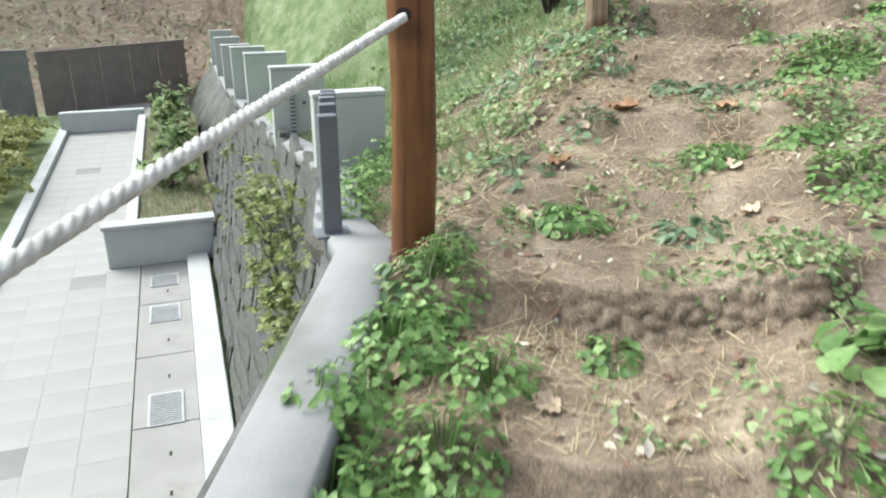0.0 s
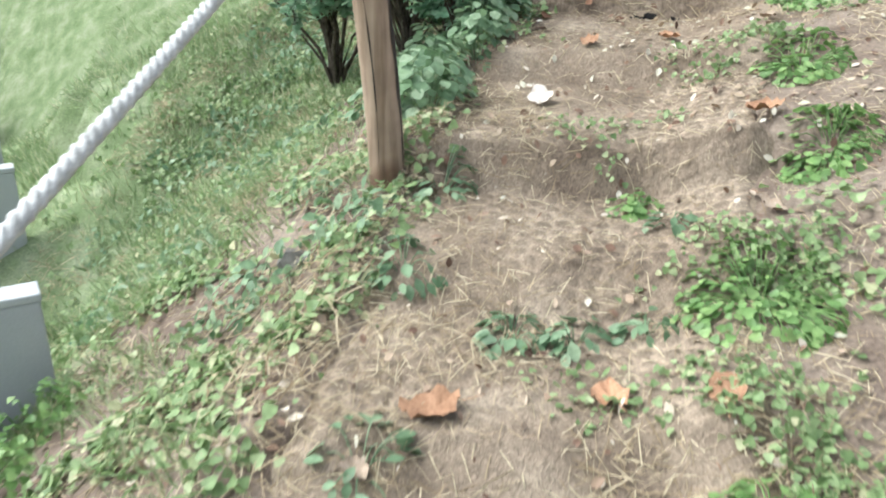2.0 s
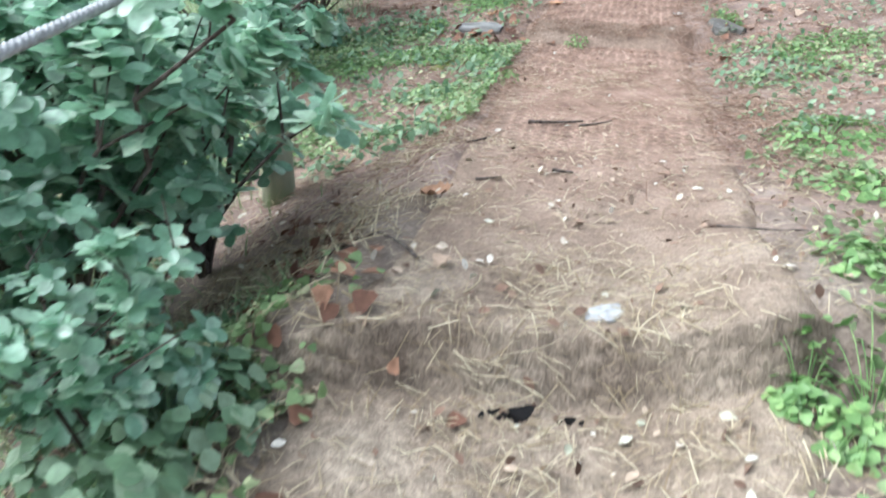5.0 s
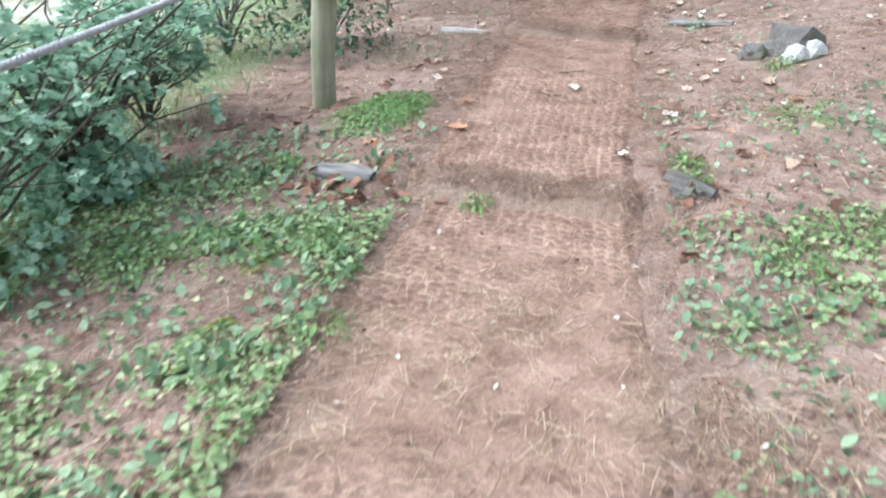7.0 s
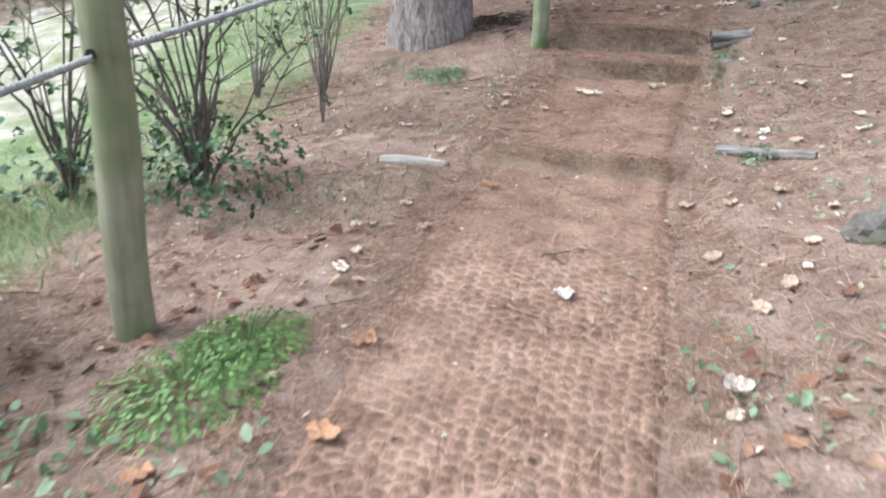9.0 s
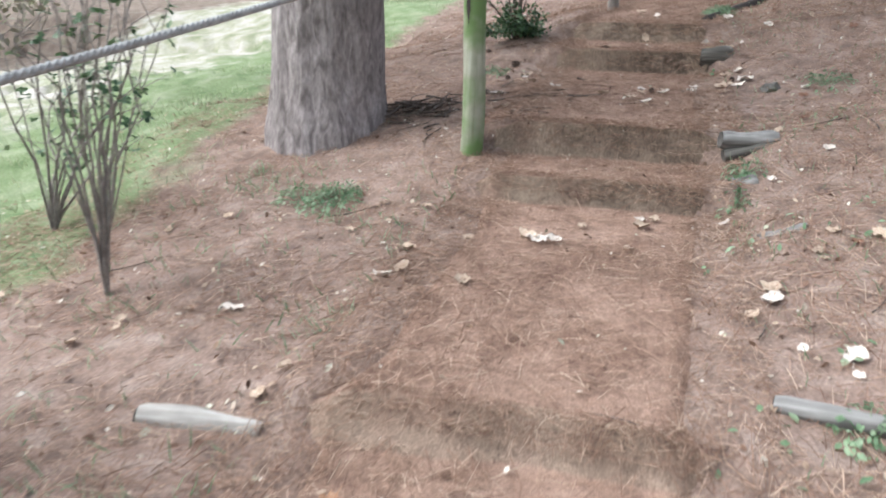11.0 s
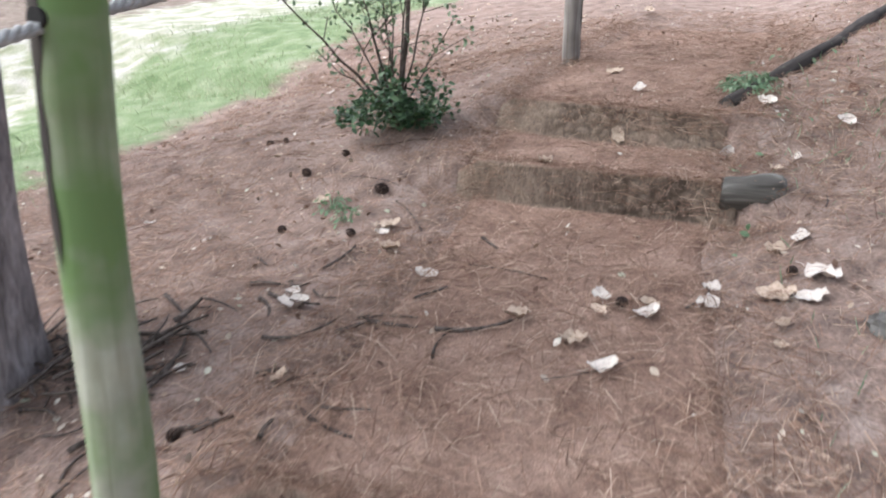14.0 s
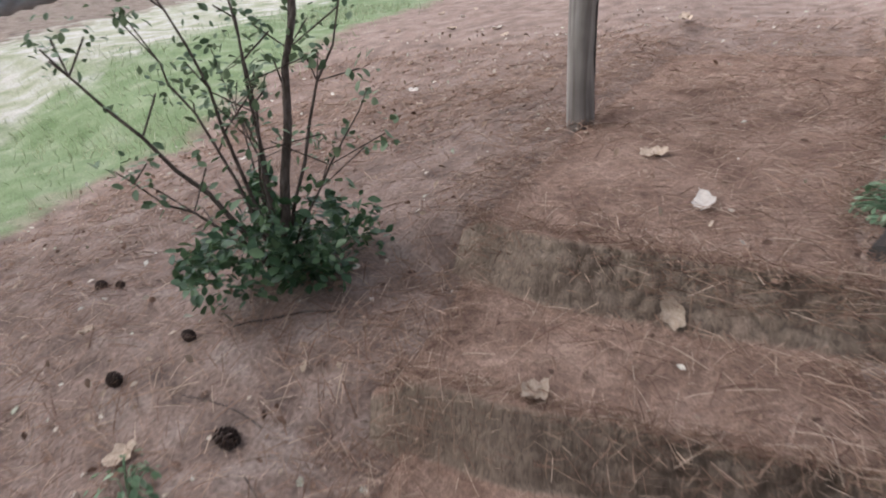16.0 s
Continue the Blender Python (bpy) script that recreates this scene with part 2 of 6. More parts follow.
M_LOG_DARK = grained_wood("dark_log_wood", [(0.25, (0.035, 0.03, 0.025)), (0.55, (0.12, 0.11, 0.095)), (0.8, (0.27, 0.26, 0.23))], (0.35, 0.32, 0.3), 0.9)
M_ROTTEN = grained_wood("rotten_wood", [(0.25, (0.015, 0.012, 0.01)), (0.55, (0.045, 0.036, 0.03)), (0.8, (0.09, 0.075, 0.06))], (0.4, 0.35, 0.3), 0.95)
M_END = speckled("sawn_end", 9.0, [(0.3, (0.06, 0.054, 0.048)), (0.7, (0.16, 0.15, 0.135))], 0.9, 60, 0.3, 0.002)
M_ROPE = speckled("white_rope", 30.0, [(0.3, (0.42, 0.42, 0.40)), (0.7, (0.66, 0.66, 0.64))], 0.85, 160, 0.5, 0.002)
M_ROPE_GREY = speckled("grey_rope", 30.0, [(0.3, (0.27, 0.27, 0.26)), (0.7, (0.45, 0.45, 0.44))], 0.85, 160, 0.5, 0.002)
M_BARK = bark_material("bark", [(0.3, (0.14, 0.122, 0.115)), (0.5, (0.27, 0.24, 0.23)), (0.72, (0.40, 0.36, 0.345))])
M_TWIG = bark_material("twig_bark", [(0.3, (0.05, 0.04, 0.033)), (0.5, (0.11, 0.09, 0.075)), (0.72, (0.19, 0.16, 0.14))], 2.0, 0.003)
M_TWIG_MID = bark_material("grey_twig_bark", [(0.3, (0.09, 0.08, 0.07)), (0.5, (0.17, 0.15, 0.13)), (0.72, (0.26, 0.235, 0.21))], 2.0, 0.003)
M_TWIG_PALE = bark_material("pale_twig_bark", [(0.3, (0.16, 0.14, 0.12)), (0.5, (0.26, 0.235, 0.21)), (0.72, (0.36, 0.33, 0.30))], 2.0, 0.003)


# ---- helpers for meshes ----
def tidy(obj, materials, smooth):
    for m in materials if isinstance(materials, (list, tuple)) else [materials]:
        obj.data.materials.append(m)
    if smooth:
        obj.data.polygons.foreach_set("use_smooth", np.ones(len(obj.data.polygons), bool))
    return obj


def raw_mesh(name, verts, faces, materials, smooth=False, parent=None):
    """One object from an array of places and an array of faces with the same number of corners."""
    verts, faces = np.asarray(verts, np.float32), np.asarray(faces, np.int32)
    me = bpy.data.meshes.new(name)
    me.vertices.add(len(verts))
    me.vertices.foreach_set("co", verts.ravel())
    k = faces.shape[1]
    me.loops.add(faces.size)
    me.loops.foreach_set("vertex_index", faces.ravel())
    me.polygons.add(len(faces))
    me.polygons.foreach_set("loop_start", np.arange(0, faces.size, k, dtype=np.int32))
    me.update(calc_edges=True)
    ob = tidy(new(name, me), materials, smooth)
    if parent is not None:
        ob.parent = parent
    return ob


def part(name, bm, materials, parent=None, label="", smooth=False):
    """Links a bmesh as one mesh object, under a thing or a part where one is given."""
    me = bpy.data.meshes.new(name)
    bm.to_mesh(me)
    bm.free()
    ob = tidy(new(name, me), materials, smooth)
    if parent is not None:
        ob.parent = parent
    if label:
        ob["label"] = label
    return ob


def box(bm, size, m=Matrix(), bevel=0.0):
    made = bmesh.ops.create_cube(bm, size=1.0, matrix=m @ Matrix.Diagonal((*size, 1)))
    if bevel:
        edges = list({e for v in made["verts"] for e in v.link_edges})
        bmesh.ops.bevel(bm, geom=edges, offset=bevel, segments=2, affect="EDGES", profile=0.5)
    return bm


def tube(points, radii, sides=8, cap=True):
    """Verts and quads of a tube through points (with its own radius at each)."""
    p, r = np.asarray(points, float), np.broadcast_to(np.asarray(radii, float), (len(points),))
    t = np.gradient(p, axis=0)
    t /= np.linalg.norm(t, axis=1)[:, None] + 1e-9
    ref = np.where(np.abs(t[:, 2:3]) > 0.9, [[1.0, 0, 0]], [[0, 0, 1.0]])
    a = np.cross(t, ref)
    a /= np.linalg.norm(a, axis=1)[:, None] + 1e-9
    b = np.cross(t, a)
    g = np.arange(sides) * 2 * np.pi / sides
    v = p[:, None] + r[:, None, None] * (np.cos(g)[None, :, None] * a[:, None] + np.sin(g)[None, :, None] * b[:, None])
    i, j = np.meshgrid(np.arange(len(p) - 1), np.arange(sides), indexing="ij")
    j2 = (j + 1) % sides
    f = np.stack([i * sides + j, i * sides + j2, (i + 1) * sides + j2, (i + 1) * sides + j], -1).reshape(-1, 4)
    return v.reshape(-1, 3), f


def joined(parts):
    """Several (verts, faces) as one pair."""
    vs, fs, n = [], [], 0
    for v, f in parts:
        vs.append(v), fs.append(np.asarray(f) + n)
        n += len(v)
    return np.vstack(vs), np.vstack(fs)


def scattered(template, faces, places, normals, turns, sizes, tilts=None, bend=None):
    """Copies of a small template laid at places, standing along normals, turned and scaled."""
    t, n = np.asarray(template, float), len(places)
    z = np.asarray(normals, float)
    z = z / np.linalg.norm(z, axis=1)[:, None]
    if tilts is not None:
        z = z + tilts
        z /= np.linalg.norm(z, axis=1)[:, None]
    x = np.stack([np.cos(turns), np.sin(turns), np.zeros(n)], 1)
    x -= (x * z).sum(1)[:, None] * z
    x /= np.linalg.norm(x, axis=1)[:, None] + 1e-9
    y = np.cross(z, x)
    v = np.asarray(places)[:, None] + np.asarray(sizes)[:, None, None] * (
        t[None, :, 0:1] * x[:, None] + t[None, :, 1:2] * y[:, None] + t[None, :, 2:3] * z[:, None])
    f = np.asarray(faces)[None] + (np.arange(n) * len(t))[:, None, None]
    return v.reshape(-1, 3), f.reshape(-1, np.asarray(faces).shape[1])


rng = np.random.default_rng(7)

# ---- terrain shape: a stepped mat path along a bent centre line ----
CENTRE = np.array([(-0.45, -3.0), (-0.15, -1.0), (0.02, 0.4), (0.32, 1.9), (0.68, 3.2), (1.03, 4.1), (1.45, 4.95), (1.95, 5.75), (2.42, 6.55),
                   (2.92, 7.5), (3.52, 8.7), (4.12, 9.8), (4.82, 11.05), (5.6, 12.35), (6.38, 13.5), (7.15, 14.62), (7.78, 15.55),
                   (8.36, 16.4), (8.86, 17.1), (9.6, 17.8), (10.6, 18.75), (12.2, 20.7), (14.6, 24.5), (17.5, 31.0)])


def smooth_line(points, step=0.05):
    """A Catmull-Rom curve through the points, as evenly spaced points."""
    out = []
    p = np.vstack([2 * points[0] - points[1], points, 2 * points[-1] - points[-2]])
    for i in range(1, len(p) - 2):
        u = np.linspace(0, 1, 40, endpoint=False)[:, None]
        a, b, c, d = p[i - 1], p[i], p[i + 1], p[i + 2]
        out.append(0.5 * (2 * b + (c - a) * u + (2 * a - 5 * b + 4 * c - d) * u**2 + (3 * b - a - 3 * c + d) * u**3))
    q = np.vstack(out + [points[-1:]])
    far = np.r_[0, np.cumsum(np.hypot(*np.diff(q, axis=0).T))]
    s = np.arange(0, far[-1], step)
    return np.stack([np.interp(s, far, q[:, 0]), np.interp(s, far, q[:, 1])], 1)


LINE = smooth_line(CENTRE)
LINE_DIR = np.gradient(LINE, axis=0)
LINE_DIR /= np.hypot(LINE_DIR[:, 0], LINE_DIR[:, 1])[:, None]
LINE_S = np.arange(len(LINE)) * 0.05


def along(y):
    """Arc length at which the centre line reaches this y."""
    return float(np.interp(y, LINE[:, 1], LINE_S))


def to_path(x, y):
    """Arc length s and offset w (positive to the walker's right) of places."""
    x, y = np.atleast_1d(np.asarray(x, float)), np.atleast_1d(np.asarray(y, float))
    s, w = np.empty(x.shape), np.empty(x.shape)
    for i in range(0, x.size, 4000):
        xs, ys = x.flat[i:i + 4000], y.flat[i:i + 4000]
        k = ((xs[:, None] - LINE[None, ::4, 0]) ** 2 + (ys[:, None] - LINE[None, ::4, 1]) ** 2).argmin(1) * 4
        dx, dy = xs - LINE[k, 0], ys - LINE[k, 1]
        s.flat[i:i + 4000] = LINE_S[k] + dx * LINE_DIR[k, 0] + dy * LINE_DIR[k, 1]
        w.flat[i:i + 4000] = dx * LINE_DIR[k, 1] - dy * LINE_DIR[k, 0]
    return s, w


def from_path(s, w):
    x, y = np.interp(s, LINE_S, LINE[:, 0]), np.interp(s, LINE_S, LINE[:, 1])
    dx, dy = np.interp(s, LINE_S, LINE_DIR[:, 0]), np.interp(s, LINE_S, LINE_DIR[:, 1])
    return x + w * dy, y - w * dx


# steps: y on the centre line, height at the riser's foot, height at its nose, half the riser's depth
STEPS = [(0.35, 0.05, 0.13, 0.03), (0.95, 0.17, 0.27, 0.03), (1.42, 0.29, 0.365, 0.03), (2.02, 0.39, 0.51, 0.045), (2.66, 0.535, 0.605, 0.06), (3.24, 0.65, 0.74, 0.07), (3.84, 0.795, 0.91, 0.09),
         (4.38, 0.955, 1.12, 0.06), (5.08, 1.20, 1.32, 0.06), (5.74, 1.42, 1.58, 0.035), (9.60, 1.61, 1.78, 0.10), (12.48, 2.06, 2.19, 0.07), (14.30, 2.39, 2.54, 0.045),
         (14.78, 2.575, 2.79, 0.024), (16.49, 3.03, 3.215, 0.024), (16.92, 3.28, 3.455, 0.045)]
KEY_S, KEY_Z, RAMP_S, RAMP_Z = [-1.0], [-0.95], [-1.0], [-0.95]
for sy, z0, z1, half in STEPS:
    k = along(sy)
    KEY_S += [k - half, k + half]
    KEY_Z += [z0, z1]
    RAMP_S += [k]
    RAMP_Z += [(z0 + z1) / 2]
for sy, z in ((7.5, 1.60), (8.7, 1.60), (10.3, 1.82), (11.1, 1.90), (17.8, 3.64), (18.8, 3.82), (21.0, 4.2), (31.0, 4.9)):
    KEY_S.append(along(sy)), KEY_Z.append(z), RAMP_S.append(along(sy)), RAMP_Z.append(z)
order = np.argsort(KEY_S)
KEY_S, KEY_Z = np.array(KEY_S)[order], np.array(KEY_Z)[order]
order = np.argsort(RAMP_S)
RAMP_S, RAMP_Z = np.array(RAMP_S)[order], np.array(RAMP_Z)[order]


def ease(v, a, b):
    t = np.clip((np.asarray(v, float) - a) / (b - a), 0, 1)
    return t * t * (3 - 2 * t)


# the retaining wall at the plaza: a line that runs down the slope's foot
WALL_A, WALL_DIR = np.array([-0.62, 2.4]), np.array([-0.405, 0.914])
PLAZA_Z = -2.25


def wall_lean(a):
    """How far the wall's top stands back from its line."""
    return np.interp(a, [0, 1.9, 4.4], [0, 0.36, 0.40])


def wall_side(x, y):
    """Distance to the uphill side of the wall's top, and the way along it; before its bend the wall runs along y."""
    dx, dy = np.asarray(x, float) - WALL_A[0], np.asarray(y, float) - WALL_A[1]
    a = np.where(dy < 0, dy, dx * WALL_DIR[0] + dy * WALL_DIR[1])
    d = np.where(dy < 0, dx, dx * WALL_DIR[1] - dy * WALL_DIR[0])
    return d - wall_lean(a), a


def lumps(x, y, scale, seed=0.0):
    """Smooth uneven ground, about -1 to 1."""
    a = np.sin(x * scale + 1.3 * np.sin(y * scale * 0.83 + seed) + seed) * np.cos(y * scale * 1.13 - 0.9 * np.sin(x * scale * 0.71 - seed))
    b = np.sin((x + y) * scale * 2.3 + seed * 2) * np.cos((x - 0.6 * y) * scale * 1.9 + seed)
    return 0.65 * a + 0.35 * b


def skew(s, w):
    """How far on along the walk the steps stand at an offset: the lower ones lie askew, the upper ones turn with the bend."""
    low = 1 - ease(s, along(6.0), along(8.0))
    high = ease(s, along(15.2), along(16.0)) * (1 - ease(s, along(17.5), along(18.5)))
    return 0.17 * low * w - high * np.interp(s, [along(16.45), along(16.95)], [0.17, 0.28]) * w


def cross_rise(s, w):
    """The lower stretch rises towards the bank at the walker's right."""
    return 0.12 * (1 - ease(s, along(5.6), along(7.2))) * ease(w, 0.10, 0.58)


def mat_z(s, w=0.0):
    """Height of the mat."""
    return np.interp(s - skew(s, w), KEY_S, KEY_Z) + cross_rise(s, w)


def ground_z(x, y):
    """Height of the bare ground beside and under the mat."""
    x, y = np.asarray(x, float), np.asarray(y, float)
    s, w = to_path(x, y)
    s, w = s.reshape(x.shape), w.reshape(x.shape)
    ramp = np.interp(s, RAMP_S, RAMP_Z) + cross_rise(s, w)
    base = ramp + (mat_z(s - 0.10 * (1 - ease(np.abs(w), 0.50, 0.72)), w) - ramp) * (1 - ease(np.abs(w), 0.62, 1.0))
    late = ease(y - 0.4 * x, 6.0, 9.2)
    left = np.maximum(-w - 0.62, 0)
    steep = 0.42 * left + 0.12 * np.minimum(left, 2.2) ** 2
    steep = np.where(left > 2.2, steep - 0.30 * (left - 2.2) * ease(left, 2.2, 6.0), steep)
    soft = (0.11 + 0.09 * ease(s, along(15.6), along(17.0)) * (1 - ease(s, along(18.0), along(20.0)))) * np.minimum(left, 3.0) + 0.05 * np.maximum(left - 3.0, 0)
    soft = soft + 0.45 * np.maximum(left - 2.6, 0) * (1 - ease(s, along(9.0), along(12.0))) * ease(s, along(3.5), along(6.0))
    right = np.maximum(w - 0.6, 0)
    z = base - (1 - late) * steep - late * soft + np.minimum(right, 9.0) * (0.13 + 0.06 * late)
    rough = ease(np.abs(w), 0.55, 1.1)
    z = z + rough * (0.035 * lumps(x, y, 2.1, 0.4) + 0.018 * lumps(x, y, 6.3, 2.0)) - 0.045 * (1 - ease(np.abs(w), 0.40, 0.60))
    d, a = wall_side(x, y)
    top = np.interp(a, [-4, 0, 2, 5, 12, 25], [0.42, 0.42, 0.15, -0.35, -1.1, -1.6])
    z = np.where(d < 0.9, np.minimum(z, top + 0.5 * np.maximum(d, 0)), z)
    flat = ease(-d, -0.02, 0.20) * (1 - ease(a, 26, 34))
    z = z * (1 - flat) + (PLAZA_Z - 0.03) * flat
    bank = PLAZA_Z + 0.30 * np.clip(a - 17.0, 0, 16)
    share = ease(a, 16.9, 18.2) * (1 - ease(d, 0.5, 5.0))
    return z * (1 - share) + np.maximum(z, bank) * share


def surface_z(x, y):
    """Height of what one treads on: the mat on the path, else the ground."""
    x, y = np.atleast_1d(np.asarray(x, float)), np.atleast_1d(np.asarray(y, float))
    s, w = to_path(x, y)
    return np.where(np.abs(w) < 0.60, np.maximum(mat_z(s, w), ground_z(x, y)), ground_z(x, y))


def surface_normal(x, y, e=0.06):
    zx = (surface_z(x + e, y) - surface_z(x - e, y)) / (2 * e)
    zy = (surface_z(x, y + e) - surface_z(x, y - e)) / (2 * e)
    return np.stack([-zx, -zy, np.ones_like(zx)], 1)


def needle_share(x, y):
    """How much of the ground pine needles cover."""
    s, w = to_path(x, y)
    return (ease(s, along(5.2), along(8.0)) * (1 - ease(-w, 8.0, 11.0))).reshape(np.shape(x))


def lawn_share(x, y):
    x, y = np.asarray(x, float), np.asarray(y, float)
    s, w = to_path(x, y)
    s, w = s.reshape(x.shape), w.reshape(x.shape)
    early = ease(-w, 1.1, 2.6) * (1 - ease(s, along(7.0), along(9.0)))
    w = w + 0.4 * ease(s, along(13.0), along(15.0)) + 0.9 * ease(s, along(15.5), along(17.5))
    late = ease(-w, 2.0, 3.2) * ease(s, along(7.0), along(9.0)) * (1 - 0.75 * ease(-w, 6.5, 9.0) * ease(s, along(11.0), along(13.0)))
    d, a = wall_side(x, y)
    return np.clip(early * 0.9 + late, 0, 1) * (1 - 0.65 * ease(a, 15.5, 17.5) * (1 - ease(d, 2.0, 8.0)))


# how far the ground takes the pale colour that imitates sunlight
def sunlit_share(x, y):
    s, w = to_path(x, y)
    s, w = s.reshape(np.shape(x)), w.reshape(np.shape(x))
    w = w + 0.4 * ease(s, along(13.0), along(15.0)) + 0.9 * ease(s, along(15.5), along(17.5))
    return 0.78 * ease(-w, 3.6, 5.6) * (1 - ease(-w, 7.0, 10.0)) * ease(s, along(11.2), along(13.6))


# ---- ground: one sheet, fine near the path and coarse to the horizon ----
def ground_sheet():
    gx = np.r_[np.linspace(-400, -40, 10), np.linspace(-36, -9, 19), np.arange(-8, -1.6, 0.16), np.arange(-1.5, 11.5, 0.06), np.arange(11.6, 18, 0.3), np.linspace(20, 60, 11), np.linspace(80, 400, 9)]
    gy = np.r_[np.linspace(-400, -40, 10), np.linspace(-30, -4, 14), np.arange(-3, 1.2, 0.2), np.arange(1.3, 20.0, 0.06), np.arange(20.2, 34, 0.3), np.linspace(36, 80, 12), np.linspace(100, 400, 8)]
    x, y = np.meshgrid(gx, gy, indexing="ij")
    z = ground_z(x, y)
    far = np.hypot(x - 3, y - 9)
    t = ease(far, 30, 45)
    z = z * (1 - t) + (3.0 + 0.13 * np.clip(far - 30, 0, 260)) * t
    n = len(gy)
    i, j = np.meshgrid(np.arange(len(gx) - 1), np.arange(n - 1), indexing="ij")
    faces = np.stack([i * n + j, (i + 1) * n + j, (i + 1) * n + j + 1, i * n + j + 1], -1).reshape(-1, 4)
    ob = raw_mesh("ground", np.stack([x, y, z], -1).reshape(-1, 3), faces, M_GROUND, True)
    a = ob.data.attributes.new("needles", "FLOAT", "POINT")
    a.data.foreach_set("value", needle_share(x, y).ravel().astype(np.float32))
    a = ob.data.attributes.new("sunlit_sand", "FLOAT", "POINT")
    a.data.foreach_set("value", sunlit_share(x, y).ravel().astype(np.float32))
    a = ob.data.attributes.new("lawn", "FLOAT", "POINT")
    a.data.foreach_set("value", lawn_share(x, y).ravel().astype(np.float32))
    return tagged(ob, "hillside of bare soil, weeds and reddish pine needles", "ground", kind="structure")


ground_sheet()


# ---- coir mat path with its steps ----
def mat_path():
    fine = np.arange(0.5, along(18.7), 0.004)
    length = np.r_[0, np.cumsum(np.hypot(0.004, np.diff(mat_z(fine))))]
    s, w = np.interp(np.arange(0, length[-1], 0.013), length, fine), np.linspace(-0.66, 0.66, 98)
    ss, ww = np.meshgrid(s, w, indexing="ij")
    bend = 0.05 * lumps(ss * 0.6, ww * 1.5, 2.0, 1.0) * ease(np.abs(ww), 0.1, 0.6) * 0.5
    wear = 0.10 * lumps(ww, ss * 0.05, 3.1, 0.3) + 0.03 * lumps(ww, ss, 5.0, 2.2)
    sw = ss - 0.6 * wear + skew(ss, ww)
    x, y = from_path(sw, ww * (1 + 0.05 * np.sin(ss * 1.7)))
    steps_z = np.interp(ss, KEY_S, KEY_Z)
    z = steps_z + cross_rise(ss, ww)
    # honeycomb of fibre cells
    size = 0.060
    fold = ease(np.abs(np.gradient(steps_z, axis=0)) / 0.013, 0.35, 0.9)
    u, v = np.interp(ss, fine, length) / size, ww / size
    u = u + 0.25 * fold * lumps(ww, ss, 30.0, 0.7)
    first, second = np.full(u.shape, 9.0), np.full(u.shape, 9.0)
    iu, iv = np.floor(u), np.floor(v)
    for du in (-1, 0, 1):
        for dv in (-1, 0, 1):
            cu, cv = iu + du, iv + dv
            h1 = np.sin(cu * 127.1 + cv * 311.7) * 43758.5453
            h2 = np.sin(cu * 269.5 + cv * 183.3) * 43758.5453
            d = np.hypot(cu + 0.5 + 0.5 * (cv % 2) + 0.62 * (h1 - np.floor(h1) - 0.5) - u, cv + 0.5 + 0.62 * (h2 - np.floor(h2) - 0.5) - v)
            second = np.minimum(second, np.maximum(first, d))
            first = np.minimum(first, d)
    cell = ease(second - first, 0.0, 0.42)
    bare = ease(ss, along(3.0), along(3.6)) * (1 - ease(ss, along(5.2), along(5.8))) + ease(ss, along(6.6), along(7.6)) * (1 - ease(ss, along(10.8), along(12.0)))
    share = 0.12 + (0.22 + 0.75 * bare) * ease(lumps(x, y, 1.3, 5.0), -0.6, 0.3)
    drop = 0.010 * (cell - 0.6)
    riser = fold
    early = 1 - ease(ss, along(5.2), along(5.9))
    # one low riser: deeper weave, darker between its cells
    dark_weave = np.exp(-((ss - along(1.98)) / 0.13) ** 2) * ease(ww, -0.35, 0.0)
    push = drop * (np.clip(share, 0, 1) * (1 - riser) + riser * (1 - 0.55 * early * ease(ss, along(1.0), along(1.6))) * (0.35 + 0.65 * ease(lumps(ww, ss * 3, 5.0, 3.3), -0.4, 0.5)) * (1 + 0.35 * ease(ss, along(15.5), along(16.2))) * (1 - 0.85 * ease(-ww, 0.1, 0.45) * ease(ss, along(12.0), along(13.0))) * (1 - 0.7 * ease(ss, along(8.0), along(9.0)) * (1 - ease(ss, along(13.5), along(14.0)))))
    push = push + drop * 0.9 * dark_weave
    z = z + push * (1 - 0.6 * riser) + 0.006 * lumps(x, y, 4.1, 1.9) + 0.003 * lumps(x, y, 23.0, 0.9)
    z = z - 0.06 * ease(np.abs(ww) + 0.05 * lumps(x, y, 3.0, 4.4), 0.50, 0.64) + 0.02 * bend
    dx, dy = np.interp(ss, LINE_S, LINE_DIR[:, 0]), np.interp(ss, LINE_S, LINE_DIR[:, 1])
    x, y = x - dx * push * riser * 1.6, y - dy * push * riser * 1.6
    n = len(w)
    i, j = np.meshgrid(np.arange(len(s) - 1), np.arange(n - 1), indexing="ij")
    faces = np.stack([i * n + j, (i + 1) * n + j, (i + 1) * n + j + 1, i * n + j + 1], -1).reshape(-1, 4)[:, ::-1]
    ob = raw_mesh("path", np.stack([x, y, z], -1).reshape(-1, 3), faces, M_MAT, True)
